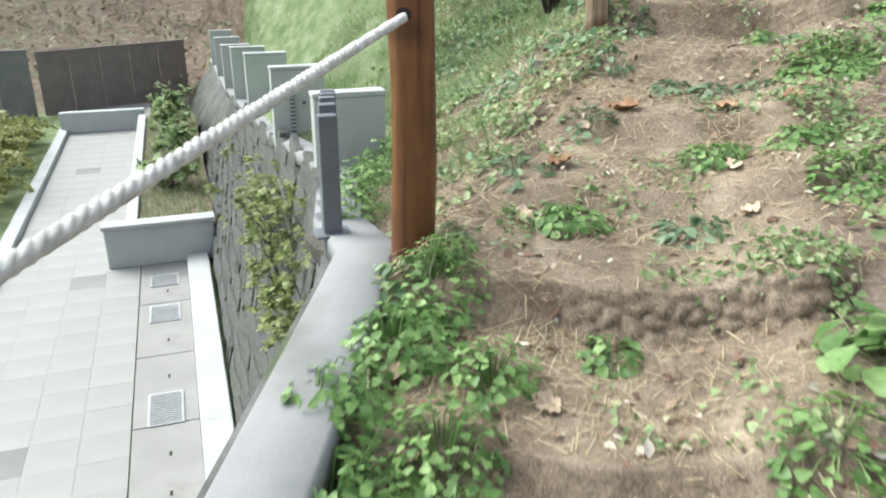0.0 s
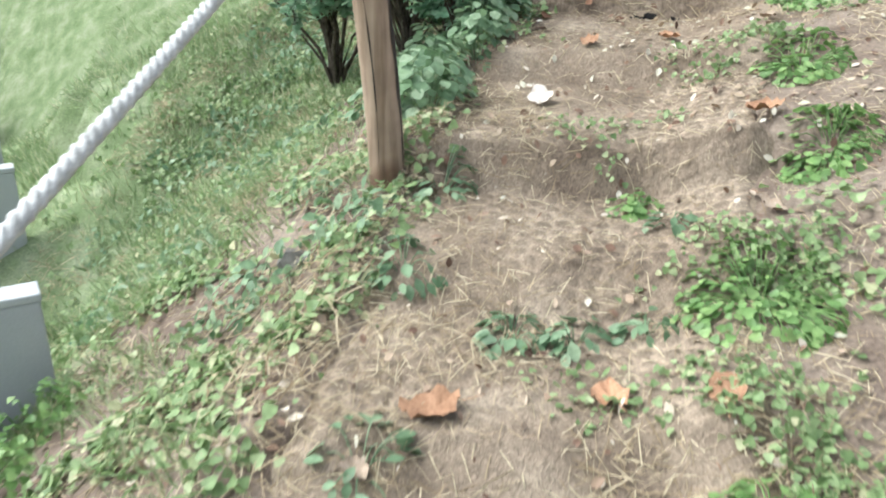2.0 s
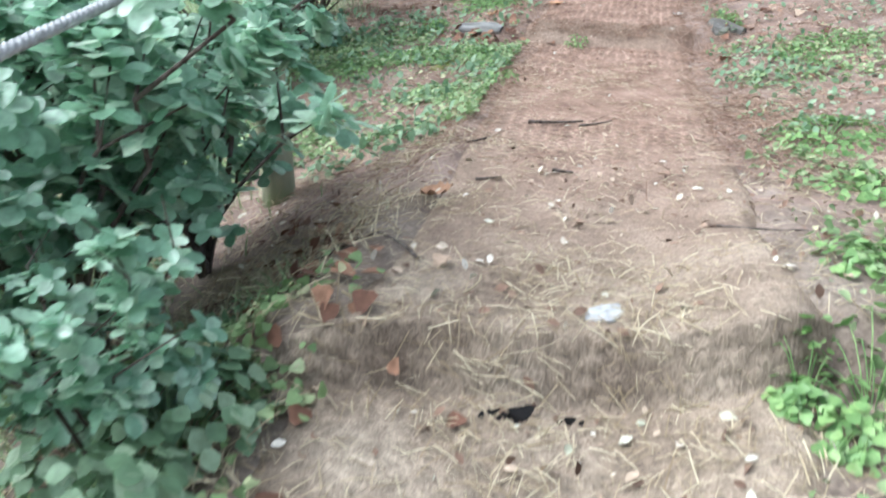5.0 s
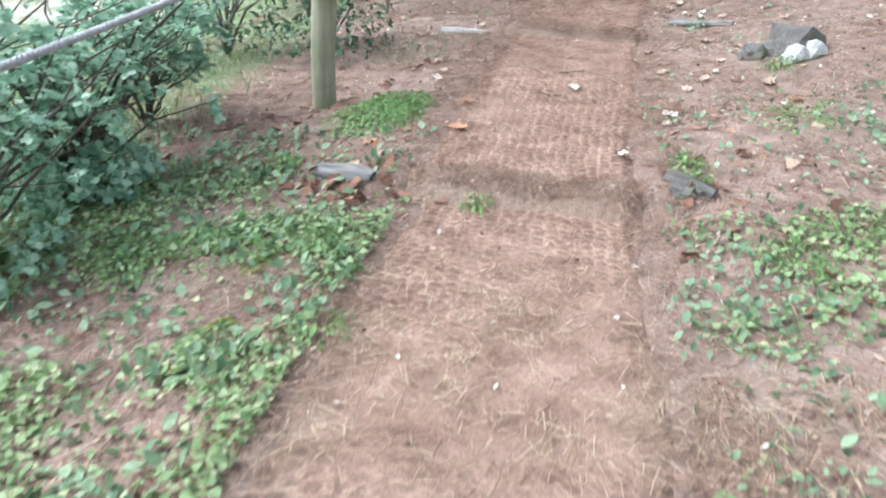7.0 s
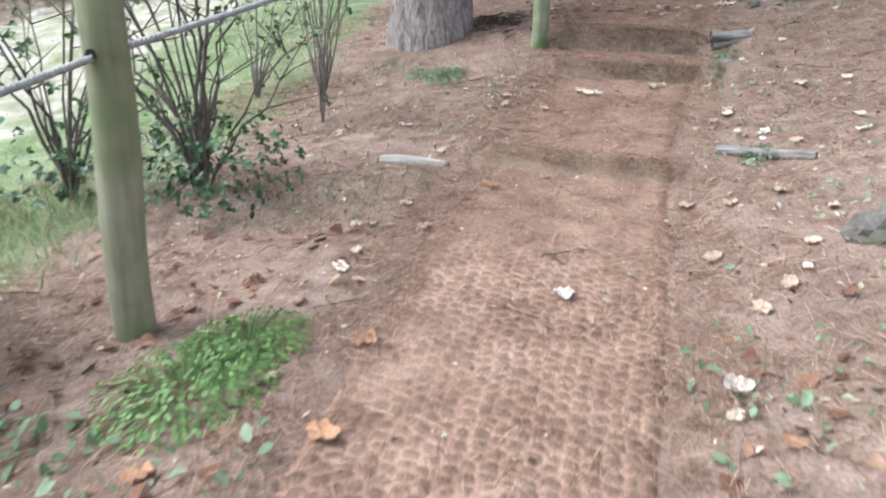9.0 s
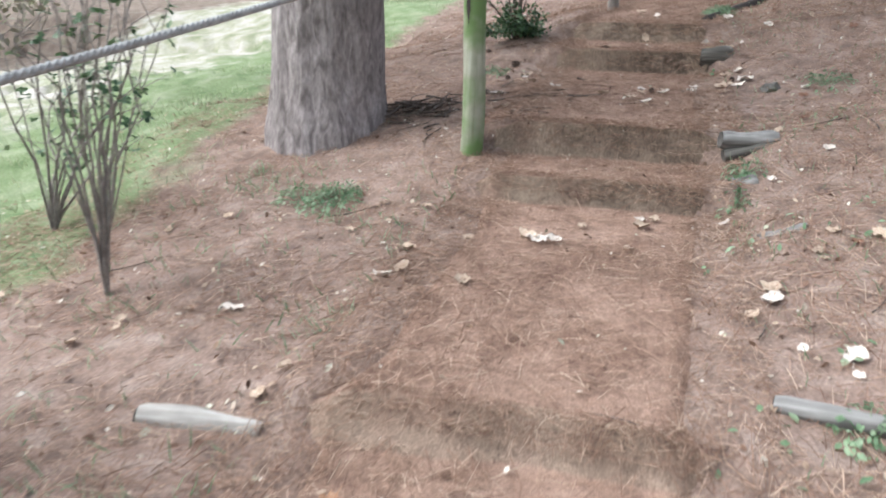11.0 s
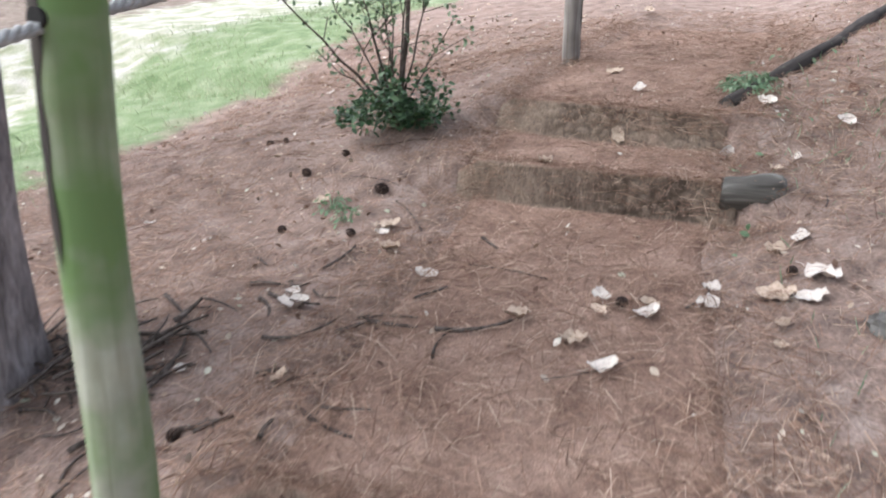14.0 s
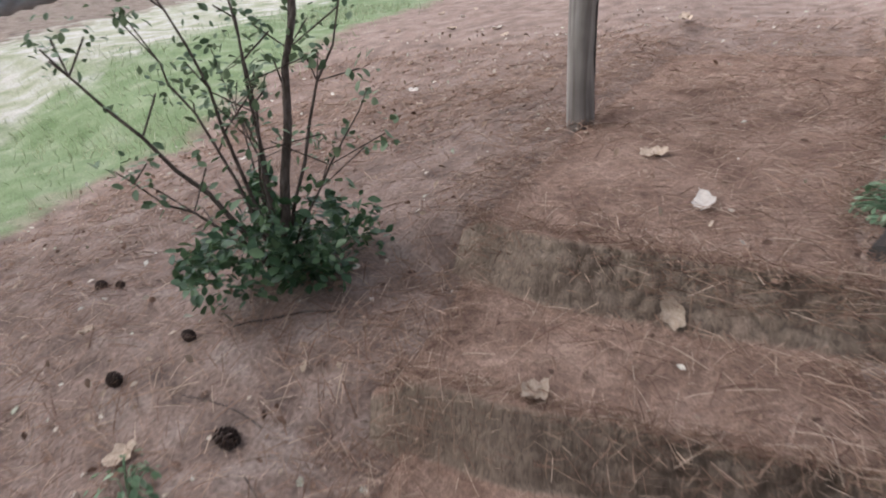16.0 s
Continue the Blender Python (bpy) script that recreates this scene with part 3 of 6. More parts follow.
    # bare: risers free of needles, with their shade put in as darker coir
    for name, value in (("bare", 0.5 * dark_weave * (1 - cell) + riser * (0.30 + 0.45 * ease(ss, along(12.8), along(14.0)) + 0.3 * ease(ss, along(15.5), along(16.2))) * ease(lumps(x * 1.7, y, 6.0, 1.1), -1.3, 0.1) * (1 - 0.75 * ease(-ww, 0.15, 0.6) * ease(ss, along(13.0), along(13.8)))), ("needles", needle_share(x, y) * (1 - 0.85 * riser * ease(lumps(x, y, 9.0, 1.1), -1.2, 0.2)) * (1 - 0.4 * ease(np.abs(ww), 0.32, 0.6) * (1 - ease(ss, along(8.0), along(10.0))))), ("cell", 0.6 + (cell - 0.6) * (np.clip(share, 0, 1) * (1 - riser) - (0.5 - 0.25 * early - 0.3 * ease(ss, along(11.5), along(12.5)) + 0.45 * ease(ss, along(15.5), along(16.2)) * ease(ww, -0.3, 0.3)) * riser))):
        a = ob.data.attributes.new(name, "FLOAT", "POINT")
        a.data.foreach_set("value", value.ravel().astype(np.float32))
    return tagged(ob, "stepped path of brown coir mat trodden with earth and needles", "path", kind="structure")


mat_path()


# ---- round timber posts with rope ----
def post(x, y, radius, height, wood, label, hole=None, lean=(0, 0), top_wood=None):
    """A turned post with chamfered top, slightly uneven, and the hole that the rope goes through."""
    z0 = float(surface_z(x, y)[0])
    rows = np.r_[-0.35, np.linspace(0, height - 0.015, 14), height, height]
    rad = radius * np.r_[1.02, 1 + 0.02 * np.sin(np.linspace(0, 9, 14) + x), 0.9, 0.001]
    v, f = tube(np.stack([np.zeros(17), np.zeros(17), rows], 1) + 0.0, rad, 22)
    v[:, :2] += 0.006 * radius / 0.06 * np.stack([np.sin(v[:, 2] * 5 + x), np.cos(v[:, 2] * 4 + y)], 1)
    v[:, 0] += lean[0] * np.maximum(v[:, 2], 0)
    v[:, 1] += lean[1] * np.maximum(v[:, 2], 0)
    base = new("rope_post")
    base.location = (x, y, z0)
    raw_mesh("shaft", v, f, wood, True, base)
    if hole:
        h, toward = hole
        g = math.atan2(toward[1] - y, toward[0] - x)
        for turn in (g, g + math.pi):
            c = Vector((math.cos(turn) * radius * 1.0 + lean[0] * h, math.sin(turn) * radius * 1.0 + lean[1] * h, h))
            bm = bmesh.new()
            bmesh.ops.create_cone(bm, cap_ends=True, segments=14, radius1=0.021, radius2=0.021, depth=0.014, matrix=Matrix.Translation(c) @ Euler((0, math.pi / 2, turn)).to_matrix().to_4x4())
            part("rope_hole", bm, M_DARK, base, "dark drilled hole")
    return tagged(base, label, "post", "rope fence posts")


POSTS = {
    "a": (-0.66, 0.05), "b": (-0.31, 2.40), "c": (0.47, 4.58), "d": (1.44, 7.72), "e": (3.29, 11.45), "f": (6.52, 15.15), "g": (9.165, 18.15),
}
LEAN_C = (-0.085, 0.0)
post(*POSTS["a"], 0.07, 1.2, M_POST_NEW, "round varnished brown timber post carrying a white rope", (1.0, POSTS["b"]))
post(*POSTS["b"], 0.072, 0.935, M_POST_NEW, "round varnished reddish-brown timber post with dark knots", (0.78, (-0.7, 0.4)))
post_c = post(*POSTS["c"], 0.064, 1.35, M_POST_BARE, "round weathered pale timber post with long dark cracks", (1.105, POSTS["b"]), LEAN_C)


def dark_strip(parent, radius, foot, height, middle, width, lean=(0, 0)):
    """A long dark strip down one side of a post, its edges ragged."""
    px, py = parent.location.x, parent.location.y
    z = np.linspace(foot, height - 0.03, 40)
    half = width * (0.6 + 0.4 * np.sin(z * 9) * np.sin(z * 23 + 1)) * ease(z - foot, -0.02, 0.25)
    rows = []
    for k in (-1, -0.4, 0.4, 1):
        g = middle + k * half + 0.12 * np.sin(z * 4)
        rows.append(np.stack([radius * np.cos(g) + 0.006 * radius / 0.06 * np.sin(z * 5 + px) + lean[0] * z, radius * np.sin(g) + 0.006 * radius / 0.06 * np.cos(z * 4 + py) + lean[1] * z, z], 1))
    v = np.stack(rows, 1).reshape(-1, 3)
    i, j = np.meshgrid(np.arange(39), np.arange(3), indexing="ij")
    f = np.stack([i * 4 + j, i * 4 + j + 1, (i + 1) * 4 + j + 1, (i + 1) * 4 + j], -1).reshape(-1, 4)
    raw_mesh("crack", v, f, M_ROTTEN, True, parent)["label"] = "long dark ragged strip"


# post c: a wide dark strip down its right side, a narrow one in front
dark_strip(post_c, 0.0665, -0.02, 1.35, radians(-32), 0.30, LEAN_C)
dark_strip(post_c, 0.0662, -0.02, 0.9, radians(-118), 0.06, LEAN_C)
post(*POSTS["d"], 0.075, 1.35, M_POST_GREEN, "round greenish timber post standing behind a leafy shrub", (1.15, POSTS["c"]))
post(*POSTS["e"], 0.082, 1.30, M_POST_GREEN, "round timber post green with algae on the path's edge", (1.10, POSTS["d"]))
post_f = post(*POSTS["f"], 0.070, 1.46, M_POST_MOSS, "round timber post with bright green moss at a step", (1.27, POSTS["e"]))
post_g = post(*POSTS["g"], 0.058, 1.25, M_POST_GREY, "round grey weathered timber post in pine needles", (1.10, POSTS["f"]))
# post f: the crack at its upper left
dark_strip(post_f, 0.0725, 0.75, 1.46, radians(-140), 0.40)
# post g: a wide dark strip down its right side
dark_strip(post_g, 0.0605, 0.0, 1.25, radians(-38), 0.55)


def rope(a, b, sag, radius, stuff, label, end=None):
    """A three-strand rope hung between two holes."""
    a, b = np.array(a), np.array(b)
    length = np.linalg.norm(b - a)
    u = np.linspace(0, 1, int(length / 0.014))
    line = a + (b - a) * u[:, None]
    line[:, 2] -= sag * 4 * u * (1 - u)
    t = (b - a) / length
    side = np.cross(t, (0, 0, 1))
    side /= np.linalg.norm(side)
    up = np.cross(side, t)
    parts = []
    for k in range(3):
        g = u * length / 0.085 * 2 * np.pi / (radius / 0.016) + k * 2 * np.pi / 3
        off = radius * 0.56 * (np.cos(g)[:, None] * side + np.sin(g)[:, None] * up)
        parts.append(tube(line + off, radius * 0.52, 7))
    v, f = joined(parts)
    ob = raw_mesh("rope", v, f, stuff, True)
    return tagged(ob, label, "rope", "rope spans")


def hole_at(key, h):
    x, y = POSTS[key]
    lean = LEAN_C if key == "c" else (0, 0)
    return (x + 0.4 * lean[0] * h, y + 0.4 * lean[1] * h, float(surface_z(x, y)[0]) + h)


WHITE, GREY = "taut white three-strand rope strung between timber posts", "grey weathered rope strung between timber posts"
A_HOLE = (*POSTS["a"], 1.05)
rope(A_HOLE, hole_at("b", 0.78), 0.0, 0.0145, M_ROPE, WHITE)
rope(hole_at("b", 0.78), hole_at("c", 1.105), 0.01, 0.0145, M_ROPE, WHITE)
rope(hole_at("c", 1.105), hole_at("d", 1.15), 0.02, 0.0145, M_ROPE_GREY, GREY)
rope(hole_at("d", 1.15), hole_at("e", 1.10), 0.03, 0.0145, M_ROPE_GREY, GREY)
rope(hole_at("e", 1.10), hole_at("f", 1.27), 0.04, 0.0145, M_ROPE_GREY, GREY)
rope(hole_at("f", 1.27), hole_at("g", 1.10), 0.02, 0.0145, M_ROPE_GREY, GREY)


# ---- pines: the large trunk beside the path, an unseen crown added far overhead for shade ----
def pine(x, y, radius, height, label, crown=True):
    z0 = float(surface_z(x, y)[0])
    rows = np.r_[-0.4, np.linspace(0, 1.2, 14), np.linspace(1.5, height, 12)]
    flare = radius * (1 + 0.16 * np.exp(-np.maximum(rows, 0) / 0.28) - 0.05 * np.maximum(rows, 0) / 3)
    flare = np.maximum(flare * (1 - np.maximum(rows - 2, 0) / (height * 1.15)), 0.05)
    v, f = tube(np.stack([0.02 * np.sin(rows), 0.015 * np.cos(rows * 0.7), rows], 1), flare, 72)
    g = np.arctan2(v[:, 1], v[:, 0])
    ridge = 1 + 0.022 * np.sin(g * 11 + np.sin(v[:, 2] * 3) * 1.5) + 0.014 * np.sin(g * 23 + v[:, 2] * 4) + 0.05 * np.sin(g * 3 + 0.5) * np.exp(-np.maximum(v[:, 2], 0) / 0.3)
    v[:, :2] *= ridge[:, None]
    base = new("pine_tree")
    base.location = (x, y, z0)
    raw_mesh("trunk", v, f, M_BARK, True, base)
    # unseen limbs and needles, added to shade the path below
    if crown:
        r = np.random.default_rng(int(abs(x) * 100))
        tips = []
        for k in range(34):
            h, turn, reach = height * r.uniform(0.36, 0.98), r.uniform(0, 6.28), 0
            reach = (height * 1.1 - h) * r.uniform(0.45, 0.7)
            u = np.linspace(0, 1, 7)
            line = np.stack([np.cos(turn) * reach * u, np.sin(turn) * reach * u, h + reach * (0.12 * u - 0.2 * u * u)], 1)
            raw_mesh("limb", *tube(line, 0.06 * (1 - 0.8 * u), 6), M_TWIG, True, base)
            tips += [line[-1] + r.normal(0, 0.35, 3) for _ in range(5)] + [line[4] + r.normal(0, 0.4, 3) for _ in range(4)]
        tips = np.array(tips)
        blade = np.array([(-0.018, 0, 0), (0.018, 0, 0), (0, 0.2, 0)])
        places = np.repeat(tips, 60, 0) + r.normal(0, 0.28, (len(tips) * 60, 3))
        nv, nf = scattered(blade, [(0, 1, 2)], places, r.normal(0, 1, places.shape), r.uniform(0, 6.28, len(places)), r.uniform(0.8, 1.6, len(places)))
        raw_mesh("crown", nv, nf, M_NEEDLE_GREEN, False, base)
    return tagged(base, label, "tree")


M_NEEDLE_GREEN = leafy("green_needles", [(0.0, (0.03, 0.06, 0.02)), (1.0, (0.07, 0.11, 0.035))], 0.6)
pine(5.78, 16.15, 0.385, 11.0, "thick pine trunk with furrowed grey-brown bark beside the path")


# ---- plaza at the foot of the slope, in coordinates along and across its wall ----
def by_wall(a, d, z=PLAZA_Z):
    n = np.array([WALL_DIR[1], -WALL_DIR[0]])
    p = WALL_A + a * WALL_DIR + d * n
    if a < 0 and d > -0.25:
        p = WALL_A + np.array([d, a])
    return Vector((float(p[0]), float(p[1]), z))


WALL_YAW = math.degrees(math.atan2(-WALL_DIR[0], WALL_DIR[1]))


def wall_pose(a, d, z):
    p = by_wall(a, d, z)
    return pose(p.x, p.y, p.z, 0, 0, WALL_YAW)


def structure_box(name, a0, a1, d0, d1, z0, z1, stuff, label, category, bevel=0.01):
    bm = box(bmesh.new(), (d1 - d0, a1 - a0, z1 - z0), Matrix(), bevel)
    ob = part(name, bm, stuff)
    ob.matrix_world = wall_pose((a0 + a1) / 2, (d0 + d1) / 2, (z0 + z1) / 2)
    return tagged(ob, label, category, kind="structure")


def plaza():
    bed = structure_box("pavement", -6, 17.2, -2.62, -1.1, PLAZA_Z - 0.1, PLAZA_Z - 0.012, M_GUTTER, "walkway of pale square concrete paving", "pavement", 0.0)
    inverse = bed.matrix_world.inverted()
    size = 0.375
    tile = box(bmesh.new(), (size - 0.0015, size - 0.0015, 0.03), Matrix(), 0.001)
    meshes = []
    for stuff in (M_PAVING, M_PAVING_DARK):
        me = bpy.data.meshes.new("tile")
        tile.to_mesh(me)
        me.materials.append(stuff)
        meshes.append(me)
    tile.free()
    for i in range(40):
        for j in range(4):
            a, d = 1.6 + i * size, -1.1 - (j + 0.5) * size
            dark = (i * 3 + j * 5) % 22 == 0
            ob = new("tile", meshes[dark])
            ob.parent = bed
            ob.matrix_world = wall_pose(a, d, PLAZA_Z - 0.012 + 0.002 * ((i * 7 + j * 3) % 5) / 5)
    gutter = structure_box("gutter", -6, 6.75, -1.095, -0.56, PLAZA_Z - 0.1, PLAZA_Z - 0.03, M_GUTTER, "grey concrete gutter strip with drain covers", "gutter", 0.0)
    slab = box(bmesh.new(), (0.525, 1.18, 0.03), Matrix(), 0.006)
    me = bpy.data.meshes.new("gutter_slab")
    slab.to_mesh(me)
    slab.free()
    me.materials.append(M_GUTTER)
    notch = box(bmesh.new(), (0.02, 0.055, 0.02), Matrix(), 0.0)
    nm = bpy.data.meshes.new("slot")
    notch.to_mesh(nm)
    notch.free()
    nm.materials.append(M_DARK)
    for i in range(7):
        a = -0.9 + i * 1.19
        ob = new("gutter_slab", me)
        ob.parent = gutter
        ob.matrix_world = wall_pose(a, -0.8275, PLAZA_Z - 0.012)
        for k in (-0.3, 0.18):
            ob = new("slot", nm)
            ob.parent = gutter
            ob.matrix_world = wall_pose(a + k, -0.80, PLAZA_Z - 0.0045)
    structure_box("kerb", -6, 6.75, -0.56, -0.31, PLAZA_Z - 0.1, PLAZA_Z + 0.10, M_SLAB, "pale concrete kerb at the foot of a stone wall", "kerb", 0.015)
    structure_box("kerb", 1.0, 15.0, -2.80, -2.625, PLAZA_Z - 0.1, PLAZA_Z + 0.09, M_SLAB, "pale concrete kerb between paving and planting", "kerb", 0.015)


plaza()


def drain_grate(a, d, length, width, label, bars):
    base = new("drain_grate")
    base.matrix_world = wall_pose(a, d, PLAZA_Z)
    part("pit", box(bmesh.new(), (width, length, 0.006), Matrix.Translation((0, 0, 0.006)), 0.0), M_DARK, base, "dark drain pit")
    bm = bmesh.new()
    for k in (-1, 1):
        box(bm, (0.02, length + 0.04, 0.014), Matrix.Translation((k * (width / 2 + 0.01), 0, 0.010)), 0.002)
        box(bm, (width, 0.02, 0.014), Matrix.Translation((0, k * (length / 2 + 0.01), 0.010)), 0.002)
    part("frame", bm, M_STEEL, base)
    for i in range(bars):
        y = -length / 2 + (i + 0.5) * length / bars
        part("bar", box(bmesh.new(), (width, length / bars * 0.45, 0.012), Matrix.Translation((0, y, 0.013)), 0.0), M_STEEL, base)
    return tagged(base, label, "drain", "gutter drains")


drain_grate(3.50, -0.83, 0.46, 0.25, "galvanised steel drain grate in a concrete gutter", 14)
drain_grate(5.36, -0.83, 0.36, 0.27, "galvanised steel drain grate with fine bars", 12)
drain_grate(6.25, -0.83, 0.30, 0.27, "galvanised steel drain grate with fine bars", 10)


def battered_wall():
    """The retaining wall: rough stones bedded on a sloping face, under a smooth coping."""
    rows, bed = 9, bmesh.new()
    top = lambda a: float(np.interp(a, [-4, 0, 2, 5, 12, 25], [0.32, 0.42, 0.15, -0.35, -1.1, -1.6]))
    verts, faces = [], []
    steps = np.arange(-5, 17.1, 0.25)
    for a in steps:
        t, lean = top(a), float(wall_lean(a))
        for d, z in ((-0.249 if a < 0 else -0.30, PLAZA_Z - 0.1), (lean - 0.02, t - 0.06), (lean + 0.14, t - 0.05), (lean + 0.14, PLAZA_Z - 0.1)):
            verts.append(by_wall(a, d, z))
    for i in range(len(steps) - 1):
        for k in range(4):
            j = (k + 1) % 4
            faces.append((i * 4 + k, i * 4 + j, (i + 1) * 4 + j, (i + 1) * 4 + k))
    wall = raw_mesh("wall_plaza", [tuple(v) for v in verts], faces, M_STONEWALL)
    tagged(wall, "sloping retaining wall of grey rough stone", "wall", kind="structure")
    stone = bmesh.new()
    box(stone, (1, 1, 1), Matrix(), 0.10)
    for v in stone.verts:
        v.co += Vector((noise.noise(v.co * 2.3), noise.noise(v.co * 2.3 + Vector((5, 1, 2))), noise.noise(v.co * 2.3 + Vector((1, 7, 3))))) * 0.12
    me = bpy.data.meshes.new("stone")
    stone.to_mesh(me)
    stone.free()
    me.materials.append(M_STONEWALL)
    r = random.Random(4)
    count = 0
    for i in range(34):
        a = 1.2 + i * 0.27
        t = top(a) - 0.12
        z = PLAZA_Z + 0.12
        while z < t and count < 290:
            h = r.uniform(0.16, 0.24)
            share = (z + h / 2 - PLAZA_Z) / (t + 0.12 - PLAZA_Z)
            ob = new("stone", me)
            ob.parent = wall
            p = by_wall(a + r.uniform(-0.05, 0.05), -0.30 + (0.28 + float(wall_lean(a))) * share, z + h / 2)
            ob.matrix_world = pose(p.x, p.y, p.z, r.uniform(-8, 8), 12, WALL_YAW + r.uniform(-6, 6)) @ Matrix.Diagonal((0.06, r.uniform(0.26, 0.34), h * 1.12, 1))
            z += h * 0.98
            count += 1
    cv, cf = [], []
    steps = np.r_[np.arange(-5, 0.31, 0.25), 0.31, np.arange(0.5, 17.1, 0.3)]
    for a in steps:
        t, lean = top(a), float(wall_lean(a))
        lean += 0.09 * float(1 - ease(a, 0.0, 0.5))
        for d, z in ((lean - 0.05, t - 0.06), (lean - 0.05, t + 0.02), (lean - 0.035, t + 0.035), (lean + 0.15, t + 0.035), (lean + 0.165, t + 0.02), (lean + 0.165, t - 0.06)):
            cv.append(tuple(by_wall(a, d, z)))
    for i in range(len(steps) - 1):
        for k in range(6):
            j = (k + 1) % 6
            cf.append((i * 6 + k, i * 6 + j, (i + 1) * 6 + j, (i + 1) * 6 + k))
    tagged(raw_mesh("coping", cv, cf, M_CONCRETE), "smooth grey concrete coping on a retaining wall", "coping", kind="structure")
    return top


wall_top = battered_wall()


def concrete_slab(a, width, height, label, rail=True):
    """An upright concrete slab across the wall, with a pale top and a ribbed steel channel on its face."""
    base = new("concrete_slab")
    z0 = wall_top(a)
    base.matrix_world = wall_pose(a, float(wall_lean(a)) + width / 2 - 0.06, z0)
    part("panel", box(bmesh.new(), (width, 0.11, height + 0.5), Matrix.Translation((0, 0, height / 2 - 0.25)), 0.008), M_SLAB, base)
    part("cap", box(bmesh.new(), (width + 0.012, 0.122, 0.03), Matrix.Translation((0, 0, height + 0.016)), 0.006), M_SLAB, base)
    if rail:
        channel = part("channel", box(bmesh.new(), (0.045, 0.02, height * 0.8), Matrix.Translation((-0.06, -0.066, height * 0.45)), 0.003), M_GREY_PAINT, base, "grey steel channel")
        for k in range(14):
            part("rib", box(bmesh.new(), (0.05, 0.008, 0.012), Matrix.Translation((-0.06, -0.080, height * (0.08 + 0.055 * k))), 0.0), M_SLAB, channel)
        part("bolt", box(bmesh.new(), (0.03, 0.02, 0.03), Matrix.Translation((0.04, -0.066, height * 0.55)), 0.004), M_GREY_PAINT, base, "grey bolt")
    return tagged(base, label, "slab", "slabs on the wall")


SLAB = "upright pale concrete slab standing on a retaining wall"
for a, width, height in ((1.95, 0.42, 0.44), (4.35, 0.46, 0.63), (6.90, 0.48, 0.72), (9.2, 0.48, 0.75), (11.5, 0.48, 0.75), (13.6, 0.48, 0.75), (15.6, 0.48, 0.75)):
    concrete_slab(a, width, height, SLAB, 4 < a < 5)


def grey_baluster(a, height, label, thick=0.05):
    base = new("grey_baluster")
    base.matrix_world = wall_pose(a, float(wall_lean(a)) + 0.03, wall_top(a) + 0.03)
    part("bar", box(bmesh.new(), (0.068, thick, height + 0.1), Matrix.Translation((0, 0, height / 2 - 0.05)), 0.004), M_GREY_PAINT, base)
    part("foot_plate", box(bmesh.new(), (0.13, 0.10, 0.012), Matrix.Translation((0, 0, 0.006)), 0.002), M_GREY_PAINT, base)
    return tagged(base, label, "baluster", "grey balusters")


for a, h in ((0.22, 0.45), (0.50, 0.47), (0.78, 0.48), (1.06, 0.48), (1.34, 0.48)):
    grey_baluster(a, h, "flat grey painted upright bar on a concrete coping")


def planter():
    base = new("planter")
    base.matrix_world = wall_pose(0, 0, PLAZA_Z)
    part("front_wall", box(bmesh.new(), (1.25, 0.16, 0.50), Matrix.Translation((-0.83, 6.85, 0.25)), 0.02), M_SLAB, base)
    part("front_cap", box(bmesh.new(), (1.29, 0.22, 0.05), Matrix.Translation((-0.83, 6.84, 0.525)), 0.012), M_SLAB, base)
    part("side_wall", box(bmesh.new(), (0.14, 6.6, 0.46), Matrix.Translation((-1.16, 10.25, 0.23)), 0.015), M_SLAB, base)
    part("soil", box(bmesh.new(), (0.9, 6.6, 0.40), Matrix.Translation((-0.63, 10.24, 0.2)), 0.0), M_GROUND, base, "grassy soil")
    part("end_wall", box(bmesh.new(), (1.6, 0.2, 0.42), Matrix.Translation((-1.95, 14.4, 0.21)), 0.02), M_SLAB, base)
    return tagged(base, "long pale concrete planter with grass and shrubs", "planter")


planter()


def panel_fence(p0, p1, height, stuff, label, name="panel_fence"):
    """A fence of ribbed sheet panels between posts."""
    p0, p1 = Vector((*p0, 0)), Vector((*p1, 0))
    length = (p1 - p0).length
    yaw = math.degrees(math.atan2(p1.y - p0.y, p1.x - p0.x))
    base = new(name)
    base.matrix_world = pose(p0.x, p0.y, PLAZA_Z, 0, 0, yaw)
    n = max(2, int(length / 0.6))
    for i in range(n):
        w = length / n
        bm = box(bmesh.new(), (w - 0.012, 0.03, height), Matrix.Translation(((i + 0.5) * w, 0, height / 2 - 0.1)), 0.004)
        for k in range(4):
            box(bm, (0.04, 0.05, height - 0.02), Matrix.Translation(((i + (k + 0.5) / 4) * w, 0, height / 2 - 0.1)), 0.004)
        part("panel", bm, stuff, base)
    part("top_rail", box(bmesh.new(), (length, 0.06, 0.05), Matrix.Translation((length / 2, 0, height - 0.08)), 0.006), stuff, base)
    return tagged(base, label, "fence")


panel_fence((-10.3, 16.1), (-8.0, 18.6), 1.42, M_FENCE, "dark brown ribbed sheet-metal fence panels")
panel_fence((-14.5, 13.6), (-10.4, 16.0), 1.48, M_FENCE_GREY, "dull grey ribbed sheet-metal fence panels")

# ---- leaves, grass and litter: small templates ----
LOBED = np.array([(0, 0, 0.0)] + [((0.5 + 0.13 * math.cos(3 * g)) * math.sin(g) * 0.95, 0.5 - (0.5 + 0.10 * math.cos(3 * g)) * math.cos(g), 0.10 * math.sin(g) ** 2)
                                  for g in np.linspace(0.25, 2 * math.pi - 0.25, 11)] + [(0, 0.5, -0.03)])
